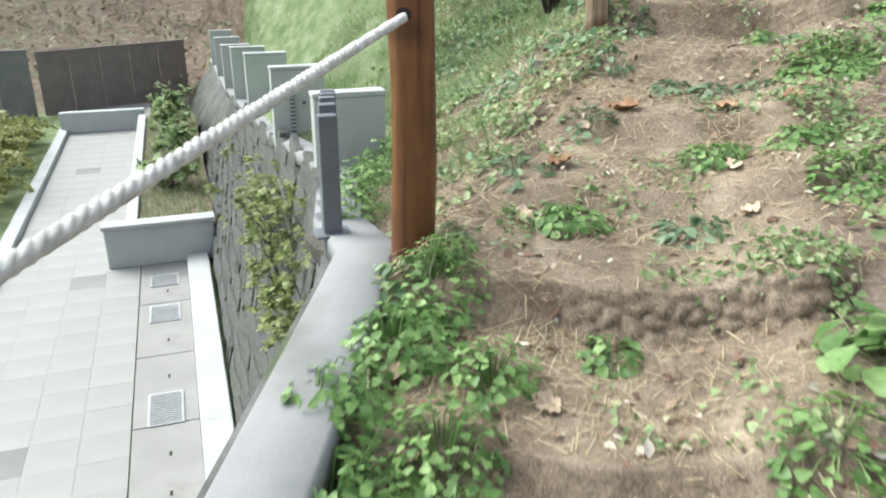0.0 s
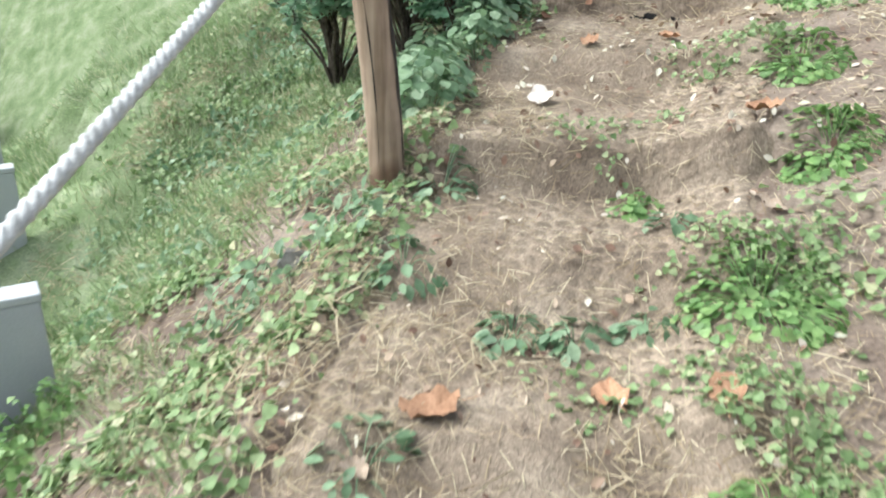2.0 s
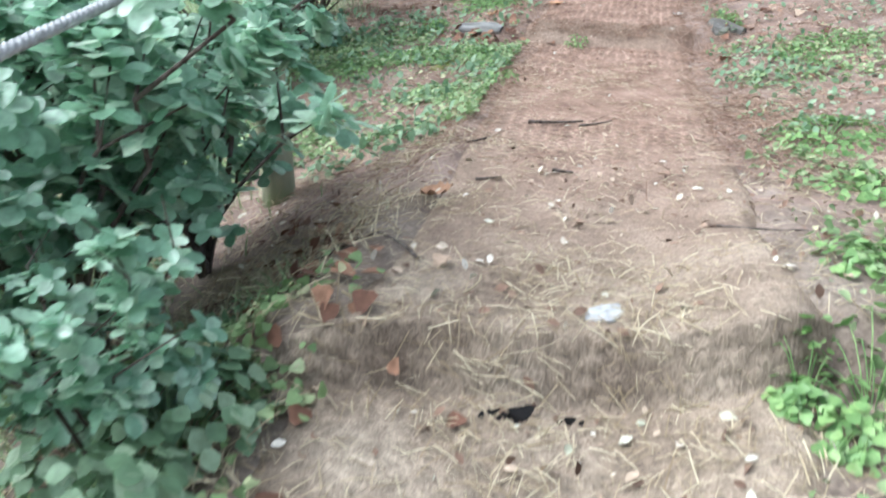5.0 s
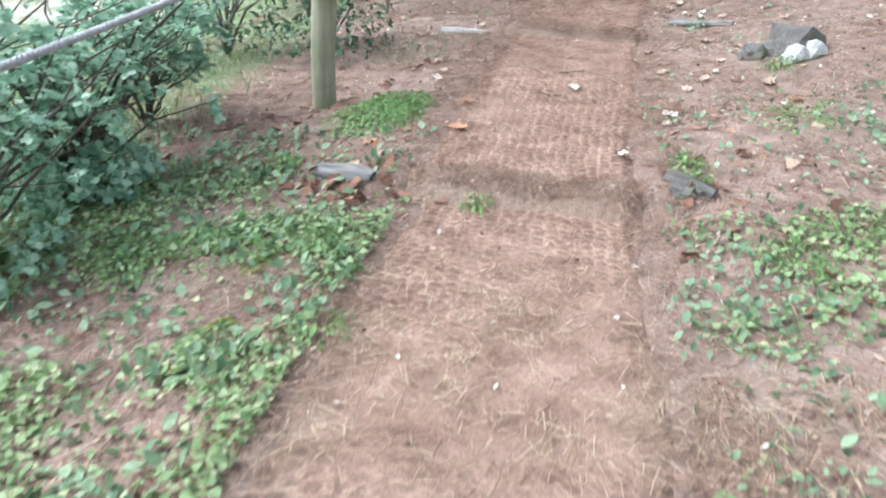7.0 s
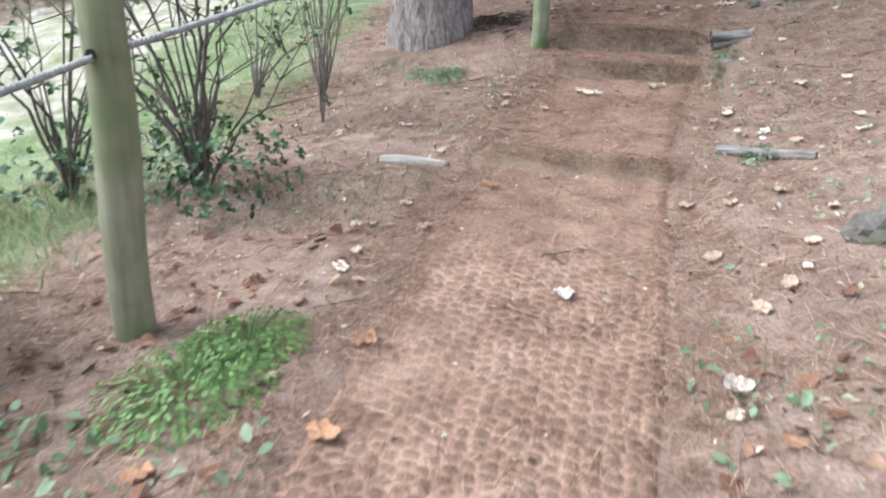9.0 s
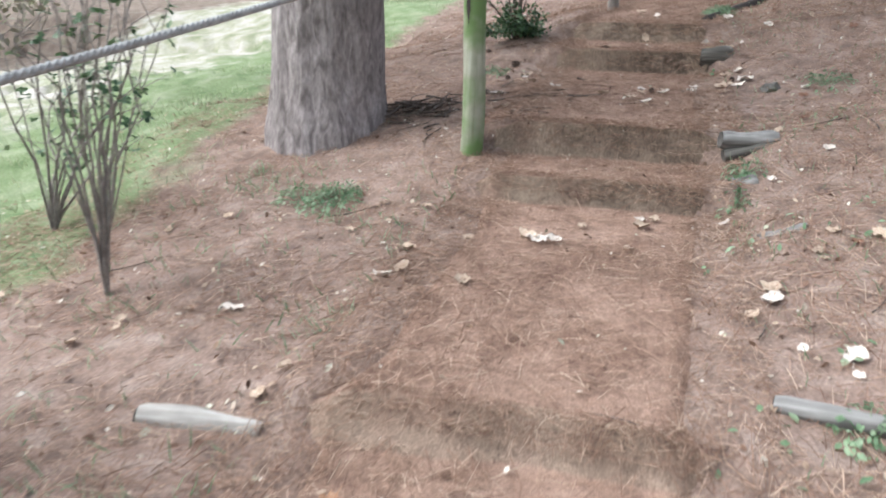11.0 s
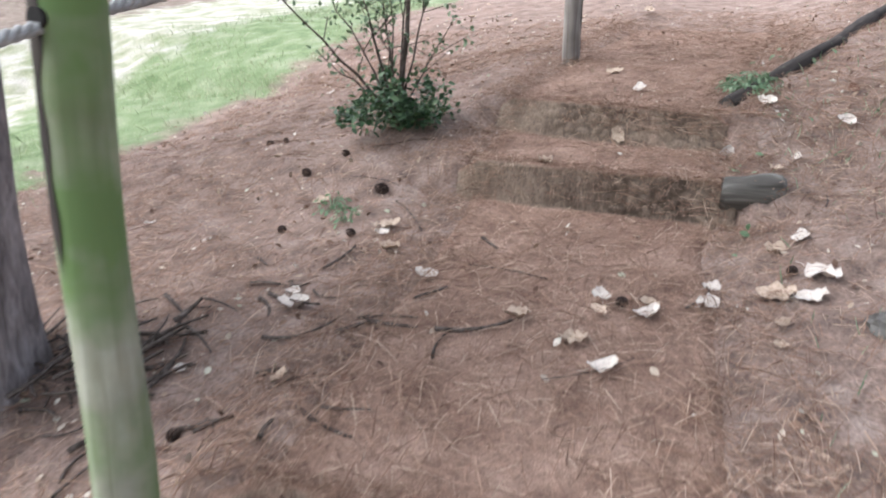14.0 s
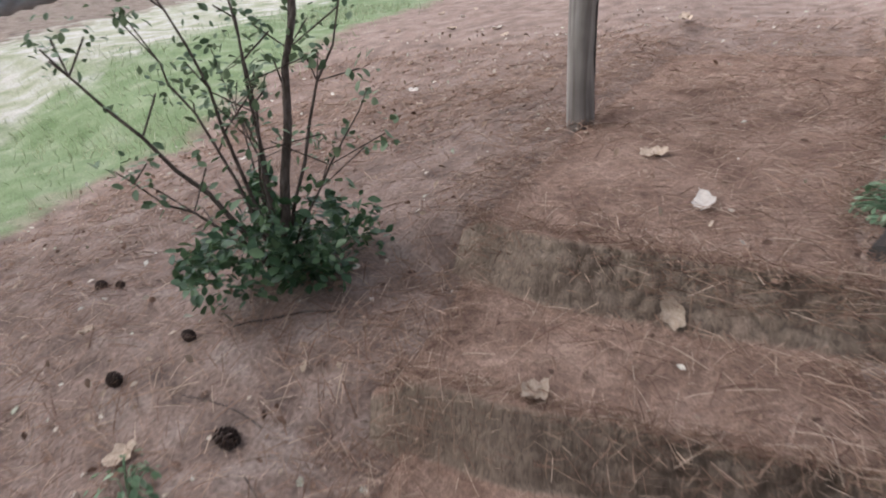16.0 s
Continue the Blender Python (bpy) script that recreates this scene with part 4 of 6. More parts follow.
LOBED_F = np.array([(12, i, i + 1) for i in range(1, 11)] + [(12, 11, 0), (12, 0, 1)])
OVATE = np.array([(0, 0, 0), (0.20, 0.22, 0.05), (0.30, 0.50, 0.07), (0.20, 0.78, 0.03), (0, 1, -0.06), (-0.20, 0.78, 0.03), (-0.30, 0.50, 0.07), (-0.20, 0.22, 0.05), (0, 0.5, 0.0)])
OVATE_F = np.array([(8, i, i + 1) for i in range(7)] + [(8, 7, 0)])
ROUND = np.array([(0, 0, 0), (0.30, 0.20, 0.03), (0.44, 0.52, 0.04), (0.32, 0.86, 0.02), (0, 1.0, -0.05), (-0.32, 0.86, 0.02), (-0.44, 0.52, 0.04), (-0.30, 0.20, 0.03), (0, 0.5, -0.04)])
OBOVATE = ROUND * [0.80, 1.0, 1.0]
BLADE = np.array([(-0.03, 0, 0), (0.03, 0, 0), (0.025, 0.12, 0.5), (-0.025, 0.12, 0.5), (0, 0.42, 0.92)])
BLADE_F = np.array([(0, 1, 2), (0, 2, 3), (3, 2, 4)])
STRAW = np.array([(-0.5, -0.018, 0.0), (-0.5, 0.018, 0.012), (0, -0.018, 0.05), (0, 0.018, 0.06), (0.5, -0.014, 0.0), (0.5, 0.014, 0.01)])
STRAW_F = np.array([(0, 2, 1), (1, 2, 3), (2, 4, 3), (3, 4, 5)])

M_WEED = leafy("weed_leaf", [(0.0, (0.14, 0.21, 0.085)), (0.5, (0.25, 0.35, 0.155)), (0.85, (0.36, 0.45, 0.24)), (1.0, (0.50, 0.48, 0.30))], 0.5, 0.35)
M_WEED_BLUE = leafy("bluish_leaf", [(0.0, (0.12, 0.20, 0.11)), (0.6, (0.22, 0.33, 0.19)), (1.0, (0.34, 0.43, 0.29))], 0.5, 0.35)
M_CLOVER = leafy("clover_leaf", [(0.0, (0.12, 0.22, 0.07)), (0.5, (0.21, 0.35, 0.12)), (1.0, (0.32, 0.46, 0.18))], 0.45, 0.35)
M_SHRUB = leafy("shrub_leaf", [(0.0, (0.14, 0.27, 0.165)), (0.4, (0.30, 0.48, 0.34)), (0.8, (0.46, 0.62, 0.48)), (1.0, (0.58, 0.70, 0.57))], 0.32, 0.5, 0.6)
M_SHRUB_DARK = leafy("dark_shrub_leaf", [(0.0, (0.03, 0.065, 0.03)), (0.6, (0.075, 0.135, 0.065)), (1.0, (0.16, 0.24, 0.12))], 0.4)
M_GRASS = leafy("grass_blade", [(0.0, (0.12, 0.19, 0.075)), (0.45, (0.25, 0.34, 0.16)), (0.75, (0.38, 0.44, 0.26)), (1.0, (0.54, 0.50, 0.36))], 0.6)
M_GRASS_PALE = leafy("pale_grass_blade", [(0.0, (0.20, 0.25, 0.13)), (0.5, (0.32, 0.36, 0.21)), (1.0, (0.52, 0.50, 0.38))], 0.7)
M_STRAW = leafy("dry_straw", [(0.0, (0.22, 0.16, 0.10)), (0.5, (0.38, 0.30, 0.20)), (1.0, (0.58, 0.50, 0.36))], 0.8, 0.1, 0.2)
M_NEEDLES = leafy("brown_needles", [(0.0, (0.13, 0.075, 0.055)), (0.4, (0.25, 0.15, 0.11)), (0.75, (0.36, 0.24, 0.18)), (1.0, (0.50, 0.38, 0.30))], 0.8, 0.05, 0.2)
M_HEDGE = leafy("hedge_leaf", [(0.0, (0.20, 0.22, 0.07)), (0.6, (0.32, 0.34, 0.12)), (1.0, (0.42, 0.42, 0.18))], 0.5, 0.35)
M_VINE = leafy("climber_leaf", [(0.0, (0.12, 0.15, 0.05)), (0.6, (0.24, 0.29, 0.10)), (1.0, (0.36, 0.40, 0.18))], 0.5, 0.35)
M_MOSS = leafy("moss", [(0.0, (0.16, 0.19, 0.05)), (0.6, (0.25, 0.29, 0.08)), (1.0, (0.34, 0.38, 0.13))], 0.8, 0.1, 0.2)
M_SCRUB = leafy("dry_scrub", [(0.0, (0.20, 0.19, 0.13)), (0.5, (0.30, 0.28, 0.21)), (0.85, (0.38, 0.36, 0.28)), (1.0, (0.24, 0.30, 0.15))], 0.8, 0.1, 0.2)
M_DEAD = speckled("dead_leaf", 14.0, [(0.3, (0.42, 0.31, 0.22)), (0.7, (0.60, 0.48, 0.37))], 0.8, 90, 0.5, 0.002, (25.0, 0.66, (0.30, 0.20, 0.13)), 0.18)
M_DEAD_PALE = speckled("pale_dead_leaf", 14.0, [(0.3, (0.60, 0.52, 0.44)), (0.7, (0.76, 0.69, 0.61))], 0.8, 90, 0.5, 0.002, (25.0, 0.68, (0.45, 0.36, 0.28)), 0.1)
M_DEAD_ORANGE = speckled("orange_dead_leaf", 14.0, [(0.3, (0.30, 0.16, 0.09)), (0.7, (0.46, 0.27, 0.16))], 0.8, 90, 0.5, 0.002, (25.0, 0.66, (0.22, 0.09, 0.05)), 0.2)
M_DEAD_BROWN = speckled("brown_dead_leaf", 14.0, [(0.3, (0.14, 0.07, 0.045)), (0.7, (0.26, 0.14, 0.09))], 0.8, 90, 0.5, 0.002, None, 0.2)
M_BROWN_LITTER = leafy("brown_leaf_litter", [(0.0, (0.09, 0.045, 0.032)), (0.5, (0.19, 0.095, 0.065)), (0.85, (0.32, 0.18, 0.12)), (1.0, (0.50, 0.38, 0.29))], 0.8, 0.1, 0.2)
M_CRUMBS = leafy("leaf_crumbs", [(0.0, (0.10, 0.06, 0.045)), (0.35, (0.24, 0.15, 0.11)), (0.7, (0.45, 0.35, 0.27)), (0.9, (0.68, 0.62, 0.55)), (1.0, (0.40, 0.40, 0.30))], 0.85, 0.05, 0.2)


def grow(name, template, faces, x, y, sizes, stuff, label, category, spread=0.6, lift=0.0, flat=True, r=rng):
    """A cover of one kind of leaf over the places given."""
    n = len(x)
    places = np.stack([x, y, surface_z(x, y) + lift * r.uniform(0.2, 1.0, n)], 1)
    normals = surface_normal(x, y)
    v, f = scattered(template, faces, places, normals, r.uniform(0, 6.283, n), sizes, r.normal(0, spread, (n, 3)))
    ob = raw_mesh(name, v, f, stuff)
    return tagged(ob, label, category, kind="stuff")


def sprinkle(n, s0, s1, w0, w1, keep, r=rng):
    """Random places by path coordinates, kept with the chance that keep(x, y, s, w) gives."""
    s, w = r.uniform(along(s0), along(s1), n), r.uniform(w0, w1, n)
    x, y = from_path(s, w)
    ok = r.uniform(0, 1, n) < keep(x, y, s, w)
    return x[ok], y[ok]


def patchy(x, y, scale, low, high, seed):
    return ease(lumps(x, y, scale, seed), low, high)


def open_slope(x, y, s, w):
    d, a = wall_side(x, y)
    return (d > 0.2)


# left slope of the lower stretch: creeping weeds with bare patches
x, y = sprinkle(95000, 0.6, 7.4, -3.6, -0.45, lambda x, y, s, w: open_slope(x, y, s, w) * (0.10 + 0.80 * patchy(x, y, 2.6, -0.5, 0.3, 1.0)) * (0.12 + 0.88 * patchy(x, y, 6.0, -0.2, 0.3, 3.0)) * (1 - 0.6 * ease(-w, 2.4, 3.6)) * ease(-w, 0.45, 0.7) * (1 - ease(s, along(5.5), along(6.2)) * (w > -1.7)))
grow("weeds", LOBED, LOBED_F, x, y, rng.uniform(0.016, 0.042, len(x)), M_WEED, "low green creeping weeds on the slope", "weeds", 0.45, 0.05)
x, y = sprinkle(16000, 0.6, 7.0, -3.2, -0.6, lambda x, y, s, w: open_slope(x, y, s, w) * patchy(x, y, 3.3, 0.0, 0.5, 4.0) * (1 - ease(s, along(5.5), along(6.2)) * (w > -1.7)))
grow("weeds", OVATE, OVATE_F, x, y, rng.uniform(0.025, 0.065, len(x)), M_WEED_BLUE, "bluish-green broad weeds on the slope", "weeds", 0.6, 0.07)
x, y = sprinkle(120000, 0.6, 12.0, -9.0, -0.9, lambda x, y, s, w: open_slope(x, y, s, w) * lawn_share(x, y) * (0.3 + 0.7 * patchy(x, y, 1.9, -0.6, 0.2, 2.0)))
grow("grass", BLADE, BLADE_F, x, y, rng.uniform(0.05, 0.14, len(x)), M_GRASS, "thin green grass on the slope", "grass", 0.35)
x, y = sprinkle(36000, 7.5, 24.0, -7.0, -1.9, lambda x, y, s, w: (1 - sunlit_share(x, y)) * lawn_share(x, y) * patchy(x, y, 1.3, -0.5, 0.3, 3.0))
grow("grass", BLADE, BLADE_F, x, y, rng.uniform(0.04, 0.10, len(x)), M_GRASS_PALE, "short pale grass of a bright lawn", "grass", 0.4)
x, y = sprinkle(40000, 0.6, 7.2, -3.4, -0.55, lambda x, y, s, w: open_slope(x, y, s, w) * (0.15 + 0.85 * patchy(x, y, 3.7, -0.2, 0.4, 5.0)))
grow("straw", STRAW, STRAW_F, x, y, rng.uniform(0.03, 0.11, len(x)), M_STRAW, "dry pale stalks among slope weeds", "straw", 0.4, 0.05)
x, y = sprinkle(52000, 0.6, 7.4, -3.8, -0.7, lambda x, y, s, w: open_slope(x, y, s, w) * patchy(x, y, 3.1, -0.3, 0.4, 7.7) * (1 - ease(s, along(5.5), along(6.2)) * (w > -1.7)))
grow("grass", BLADE * [0.8, 1, 1], BLADE_F, x, y, rng.uniform(0.05, 0.13, len(x)), M_GRASS, "tufts of green grass among slope weeds", "grass", 0.5)
# right-hand verge of the lower stretch and of the flat stretch
x, y = sprinkle(26000, 0.8, 9.6, 0.5, 3.4, lambda x, y, s, w: patchy(x, y, 2.4, -0.1, 0.5, 6.0) * ease(w, 0.5, 0.8))
grow("weeds", LOBED, LOBED_F, x, y, rng.uniform(0.014, 0.038, len(x)), M_WEED, "low green weeds beside the path", "weeds", 0.45, 0.05)
x, y = sprinkle(22000, 7.4, 10.3, -2.8, -0.60, lambda x, y, s, w: (0.06 + 0.94 * patchy(x, y, 2.2, -0.3, 0.4, 2.6)) * (1 - ease(s, along(9.3), along(10.0))))
grow("weeds", LOBED, LOBED_F, x, y, rng.uniform(0.014, 0.038, len(x)), M_WEED, "low green weeds beside the path", "weeds", 0.45, 0.05)
x, y = sprinkle(5000, 10.0, 18.5, 0.6, 4.0, lambda x, y, s, w: 0.5 * patchy(x, y, 1.7, 0.25, 0.6, 7.0))
grow("weeds", OVATE, OVATE_F, x, y, rng.uniform(0.02, 0.05, len(x)), M_WEED_BLUE, "thin greyish weeds among pine needles", "weeds", 0.5, 0.04)
# weeds that have rooted on the lower treads, and broad leaves by the flat stretch
x, y = sprinkle(30000, 1.5, 5.4, -0.75, 0.75, lambda x, y, s, w: patchy(x, y, 4.3, 0.15, 0.6, 6.6) * (0.25 + 0.75 * ease(np.abs(w), 0.2, 0.6)))
grow("weeds", LOBED, LOBED_F, x, y, rng.uniform(0.010, 0.028, len(x)), M_WEED, "small green weeds rooted in the mat", "weeds", 0.5, 0.03)
x, y = sprinkle(5000, 7.2, 10.2, -2.8, -0.62, lambda x, y, s, w: 0.15 + 0.85 * patchy(x, y, 3.2, -0.1, 0.5, 4.6))
grow("weeds", OVATE, OVATE_F, x, y, rng.uniform(0.03, 0.075, len(x)), M_WEED_BLUE, "bluish-green broad weeds beside the path", "weeds", 0.6, 0.05)
x, y = sprinkle(6000, 7.4, 11.0, 0.62, 3.0, lambda x, y, s, w: 0.12 + 0.8 * patchy(x, y, 2.7, 0.0, 0.6, 1.6))
grow("weeds", OVATE, OVATE_F, x, y, rng.uniform(0.025, 0.06, len(x)), M_WEED_BLUE, "greyish-green weeds beside the path", "weeds", 0.6, 0.05)
x, y = sprinkle(7000, 11.5, 14.6, -3.0, -0.75, lambda x, y, s, w: 0.10 + 0.7 * patchy(x, y, 2.3, 0.0, 0.6, 5.1))
grow("grass", BLADE, BLADE_F, x, y, rng.uniform(0.04, 0.10, len(x)), M_WEED_BLUE, "sparse pale grass in pine needles", "grass", 0.6, 0.0)
x, y = sprinkle(14000, 10.5, 18.5, 0.75, 4.0, lambda x, y, s, w: 0.10 + 0.7 * patchy(x, y, 2.0, 0.0, 0.6, 3.1))
grow("grass", BLADE, BLADE_F, x, y, rng.uniform(0.03, 0.08, len(x)), M_WEED_BLUE, "sparse grey-green grass on the bank", "grass", 0.7, 0.0)
# straw and needles
def on_riser(s, w):
    """Whether a place lies on the face of a step."""
    q = s - skew(s, w)
    return ((np.interp(q + 0.02, KEY_S, KEY_Z) - np.interp(q - 0.02, KEY_S, KEY_Z)) / 0.04 > 0.6) & (np.abs(w) < 0.62)


x, y = sprinkle(85000, 0.8, 9.0, -1.4, 1.2, lambda x, y, s, w: (0.25 + 0.75 * patchy(x, y, 2.9, -0.1, 0.6, 8.0)) * (1 - 0.5 * ease(s, along(6.0), along(9.0))))
grow("straw", STRAW, STRAW_F, x, y, rng.uniform(0.02, 0.085, len(x)), M_STRAW, "dry pale straw trodden into the mat", "straw", 0.22, 0.012)
x, y = sprinkle(260000, 6.6, 19.5, -3.6, 2.9, lambda x, y, s, w: needle_share(x, y) * (0.35 + 0.65 * patchy(x, y, 2.0, -0.5, 0.3, 9.0)) * (1 - 0.7 * (1 - ease(s, along(11.0), along(12.5))) * (1 - ease(np.abs(w), 0.5, 0.7))) * (1 - 0.9 * on_riser(s, w)))
grow("pine_needles", STRAW * [1, 0.7, 0.9], STRAW_F, x, y, rng.uniform(0.035, 0.12, len(x)), M_NEEDLES, "reddish-brown fallen pine needles", "needles", 0.26, 0.018)
for side in (-1, 1):
    x, y = sprinkle(16000, 7.0, 19.0, 0.47 if side > 0 else -0.80, 0.80 if side > 0 else -0.47, lambda x, y, s, w: 0.4 + 0.6 * patchy(x, y, 3.0, -0.5, 0.4, 2.0))
    grow("pine_needles", STRAW * [1, 0.7, 0.9], STRAW_F, x, y, rng.uniform(0.035, 0.10, len(x)), M_NEEDLES, "pine needles gathered along the mat's edge", "needles", 0.45, 0.03)
r_s = [along(k) for k in (9.60, 12.48, 14.30, 14.78, 16.49, 16.92)]
w = rng.uniform(-0.6, 0.6, 7200)
s = np.repeat(r_s, 1200) + rng.uniform(-0.015, 0.09, 7200)
x, y = from_path(s + skew(s, w), w)
grow("pine_needles", STRAW * [1, 0.7, 0.9], STRAW_F, x, y, rng.uniform(0.03, 0.09, len(x)), M_NEEDLES, "pine needles hanging over the step noses", "needles", 0.8, 0.02)
x, y = sprinkle(16000, 6.5, 20.0, -4.0, 3.6, lambda x, y, s, w: needle_share(x, y) * (0.25 + 0.75 * ease(np.abs(w), 0.5, 0.9)))
grow("leaf_litter", OVATE, OVATE_F, x, y, rng.uniform(0.012, 0.04, len(x)), M_CRUMBS, "crumbled dead leaves and bark among needles", "litter", 0.45, 0.01)
x, y = sprinkle(6500, 0.8, 7.0, -2.6, 1.4, lambda x, y, s, w: open_slope(x, y, s, w) * 0.6)
grow("leaf_litter", OVATE, OVATE_F, x, y, rng.uniform(0.012, 0.045, len(x)), M_CRUMBS, "crumbled dead leaves on bare soil", "litter", 0.45, 0.01)


# ---- single plants ----
def plant(x, y, radius, count, leaf, stuff, label, height=0.08, template=(LOBED, LOBED_F), name="weed_plant", group="weeds by the path"):
    """A rosette or clump: leaves on stalks that spread from one root."""
    count, leaf, radius = int(count * 2.0), leaf * 0.55, radius * 0.88
    r = np.random.default_rng(int(abs(x * 1000 + y * 77)) + count)
    z0 = float(surface_z(x, y)[0])
    base = new(name)
    base.location = (x, y, z0)
    g, far = r.uniform(0, 6.283, count), radius * np.sqrt(r.uniform(0.02, 1, count))
    px, py = np.cos(g) * far, np.sin(g) * far
    pz = surface_z(x + px, y + py) - z0 + height * (1 - 0.6 * (far / radius) ** 2) * r.uniform(0.35, 1.1, count)
    lean = np.stack([np.cos(g), np.sin(g), np.zeros(count)], 1) * (0.25 + 0.6 * far / radius)[:, None] + r.normal(0, 0.25, (count, 3))
    places = np.stack([px, py, pz], 1)
    v, f = scattered(*template, places, np.tile((0, 0, 1.0), (count, 1)), g - math.pi / 2 + r.normal(0, 0.5, count), leaf * r.uniform(0.6, 1.25, count), lean)
    stalks = []
    for k in range(0, count, 3):
        u = np.linspace(0, 1, 4)[:, None]
        root = np.array([px[k] * 0.25, py[k] * 0.25, float(surface_z(x + px[k] * 0.25, y + py[k] * 0.25)[0]) - z0 - 0.01])
        tv, tf = tube(root + (places[k] - root) * u + np.array([0, 0, 0.02]) * (u * (1 - u) * 4), 0.0018, 4)
        stalks.append((tv, np.vstack([tf[:, :3], tf[:, [0, 2, 3]]])))
    sv, sf = joined(stalks)
    raw_mesh("foliage", v, f, stuff, False, base)
    raw_mesh("stem", sv, sf, stuff, False, base)
    return tagged(base, label, "plant", group)


CL, WB = "bright green lobed-leaf weed clump beside coir steps", "bluish-green leafy weed growing on the stepped path"
for px, py, pr, pc in ((-0.45, 1.55, 0.24, 240), (-0.30, 1.84, 0.22, 220), (-0.20, 2.06, 0.17, 130), (-0.36, 1.28, 0.24, 220), (-0.12, 1.42, 0.16, 110), (-0.02, 1.70, 0.14, 80), (-0.5, 1.05, 0.2, 120)):
    plant(px, py, pr, pc, 0.046, M_CLOVER, "dense bright green ground-cover clump at a coping", 0.13)
for px, py, pr, pc in ((0.22, 2.51, 0.15, 70), (0.30, 1.86, 0.10, 30), (0.80, 3.00, 0.15, 60), (1.12, 2.97, 0.14, 55), (1.19, 2.60, 0.2, 90), (1.40, 3.60, 0.24, 150), (1.36, 2.2, 0.22, 80), (1.90, 4.15, 0.18, 110),
                       (2.12, 4.74, 0.2, 110), (2.53, 5.38, 0.2, 90), (2.44, 5.48, 0.10, 30), (1.28, 4.22, 0.09, 25), (0.72, 1.42, 0.16, 40), (2.90, 5.75, 0.22, 80), (3.72, 6.98, 0.3, 110), (3.45, 6.4, 0.24, 70)):
    plant(px, py, pr, pc, 0.055, M_CLOVER, CL, 0.06)
for px, py, pr, pc in ((0.62, 2.46, 0.14, 60), (0.75, 3.70, 0.10, 40), (0.92, 3.66, 0.11, 36), (1.11, 3.64, 0.08, 22), (0.66, 4.46, 0.12, 50), (0.02, 2.86, 0.16, 46), (0.48, 3.99, 0.12, 40), (0.32, 3.3, 0.14, 36), (1.32, 4.02, 0.07, 18)):
    plant(px, py, pr, pc // 2, 0.095, M_WEED_BLUE, WB, 0.05, (OVATE, OVATE_F))
for px, py, pr, pc in ((0.96, 1.66, 0.2, 26),):
    plant(px, py, pr, pc, 0.13, M_CLOVER, "large-leaved green plant beside coir steps", 0.16)
for px, py, pr, pc in ((0.66, 4.97, 0.20, 80), (0.70, 5.28, 0.18, 70), (0.98, 5.62, 0.16, 60), (1.08, 5.88, 0.22, 80), (0.55, 5.5, 0.2, 60), (0.93, 5.35, 0.08, 20), (0.85, 6.1, 0.2, 60)):
    plant(px, py, pr, pc, 0.105, M_WEED_BLUE, "broad grey-green leafy plant along the mat's edge", 0.25, (OVATE * [1.5, 1, 1], OVATE_F))
for px, py, pr, pc in ((2.11, 9.58, 0.28, 100), (2.45, 9.63, 0.22, 70), (2.91, 9.36, 0.16, 60), (2.56, 9.45, 0.25, 60), (2.90, 9.0, 0.12, 26), (2.78, 8.55, 0.14, 34), (2.87, 10.36, 0.14, 60), (3.50, 10.86, 0.36, 300), (3.72, 11.12, 0.28, 240), (3.66, 10.98, 0.2, 90),
                       (3.74, 9.60, 0.10, 24), (4.90, 9.52, 0.12, 40), (4.80, 9.30, 0.10, 34), (5.75, 9.70, 0.3, 60), (4.74, 8.50, 0.2, 60), (5.10, 8.6, 0.3, 80), (6.32, 10.60, 0.16, 46)):
    plant(px, py, pr, pc, 0.05, M_CLOVER, "fresh green grassy weed among pine needles", 0.09, (OVATE, OVATE_F))
for px, py, pr, pc in ((5.58, 14.98, 0.24, 60), (5.66, 15.06, 0.18, 60), (5.45, 15.15, 0.2, 50), (6.64, 12.07, 0.12, 40), (7.52, 13.85, 0.09, 26), (7.72, 14.05, 0.13, 40), (9.0, 14.9, 0.22, 50), (9.46, 16.76, 0.17, 120), (7.35, 17.0, 0.10, 26), (7.38, 16.8, 0.08, 18)):
    plant(px, py, pr, pc, 0.05, M_WEED_BLUE, "small grey-green weed in pine needles", 0.09, (OVATE, OVATE_F))


for a, d, pr, pc in ((0.55, 0.22, 0.16, 70), (0.95, 0.32, 0.2, 90), (1.35, 0.42, 0.2, 90), (1.6, 0.62, 0.18, 70)):
    p = by_wall(a, d)
    plant(p.x, p.y, pr, pc, 0.05, M_CLOVER, "leafy green weed behind a grey baluster", 0.2)


def planter_grass():
    r = np.random.default_rng(5)
    n = 5000
    a, d = r.uniform(6.98, 13.4, n), r.uniform(-1.05, -0.2, n)
    places = np.array([tuple(by_wall(i, j, PLAZA_Z + 0.395)) for i, j in zip(a, d)])
    v, f = scattered(BLADE, BLADE_F, places, np.tile((0, 0, 1.0), (n, 1)), r.uniform(0, 6.283, n), r.uniform(0.06, 0.16, n), r.normal(0, 0.4, (n, 3)))
    return tagged(raw_mesh("grass", v, f, M_GRASS), "green grass growing in a concrete planter", "grass", kind="stuff")


planter_grass()


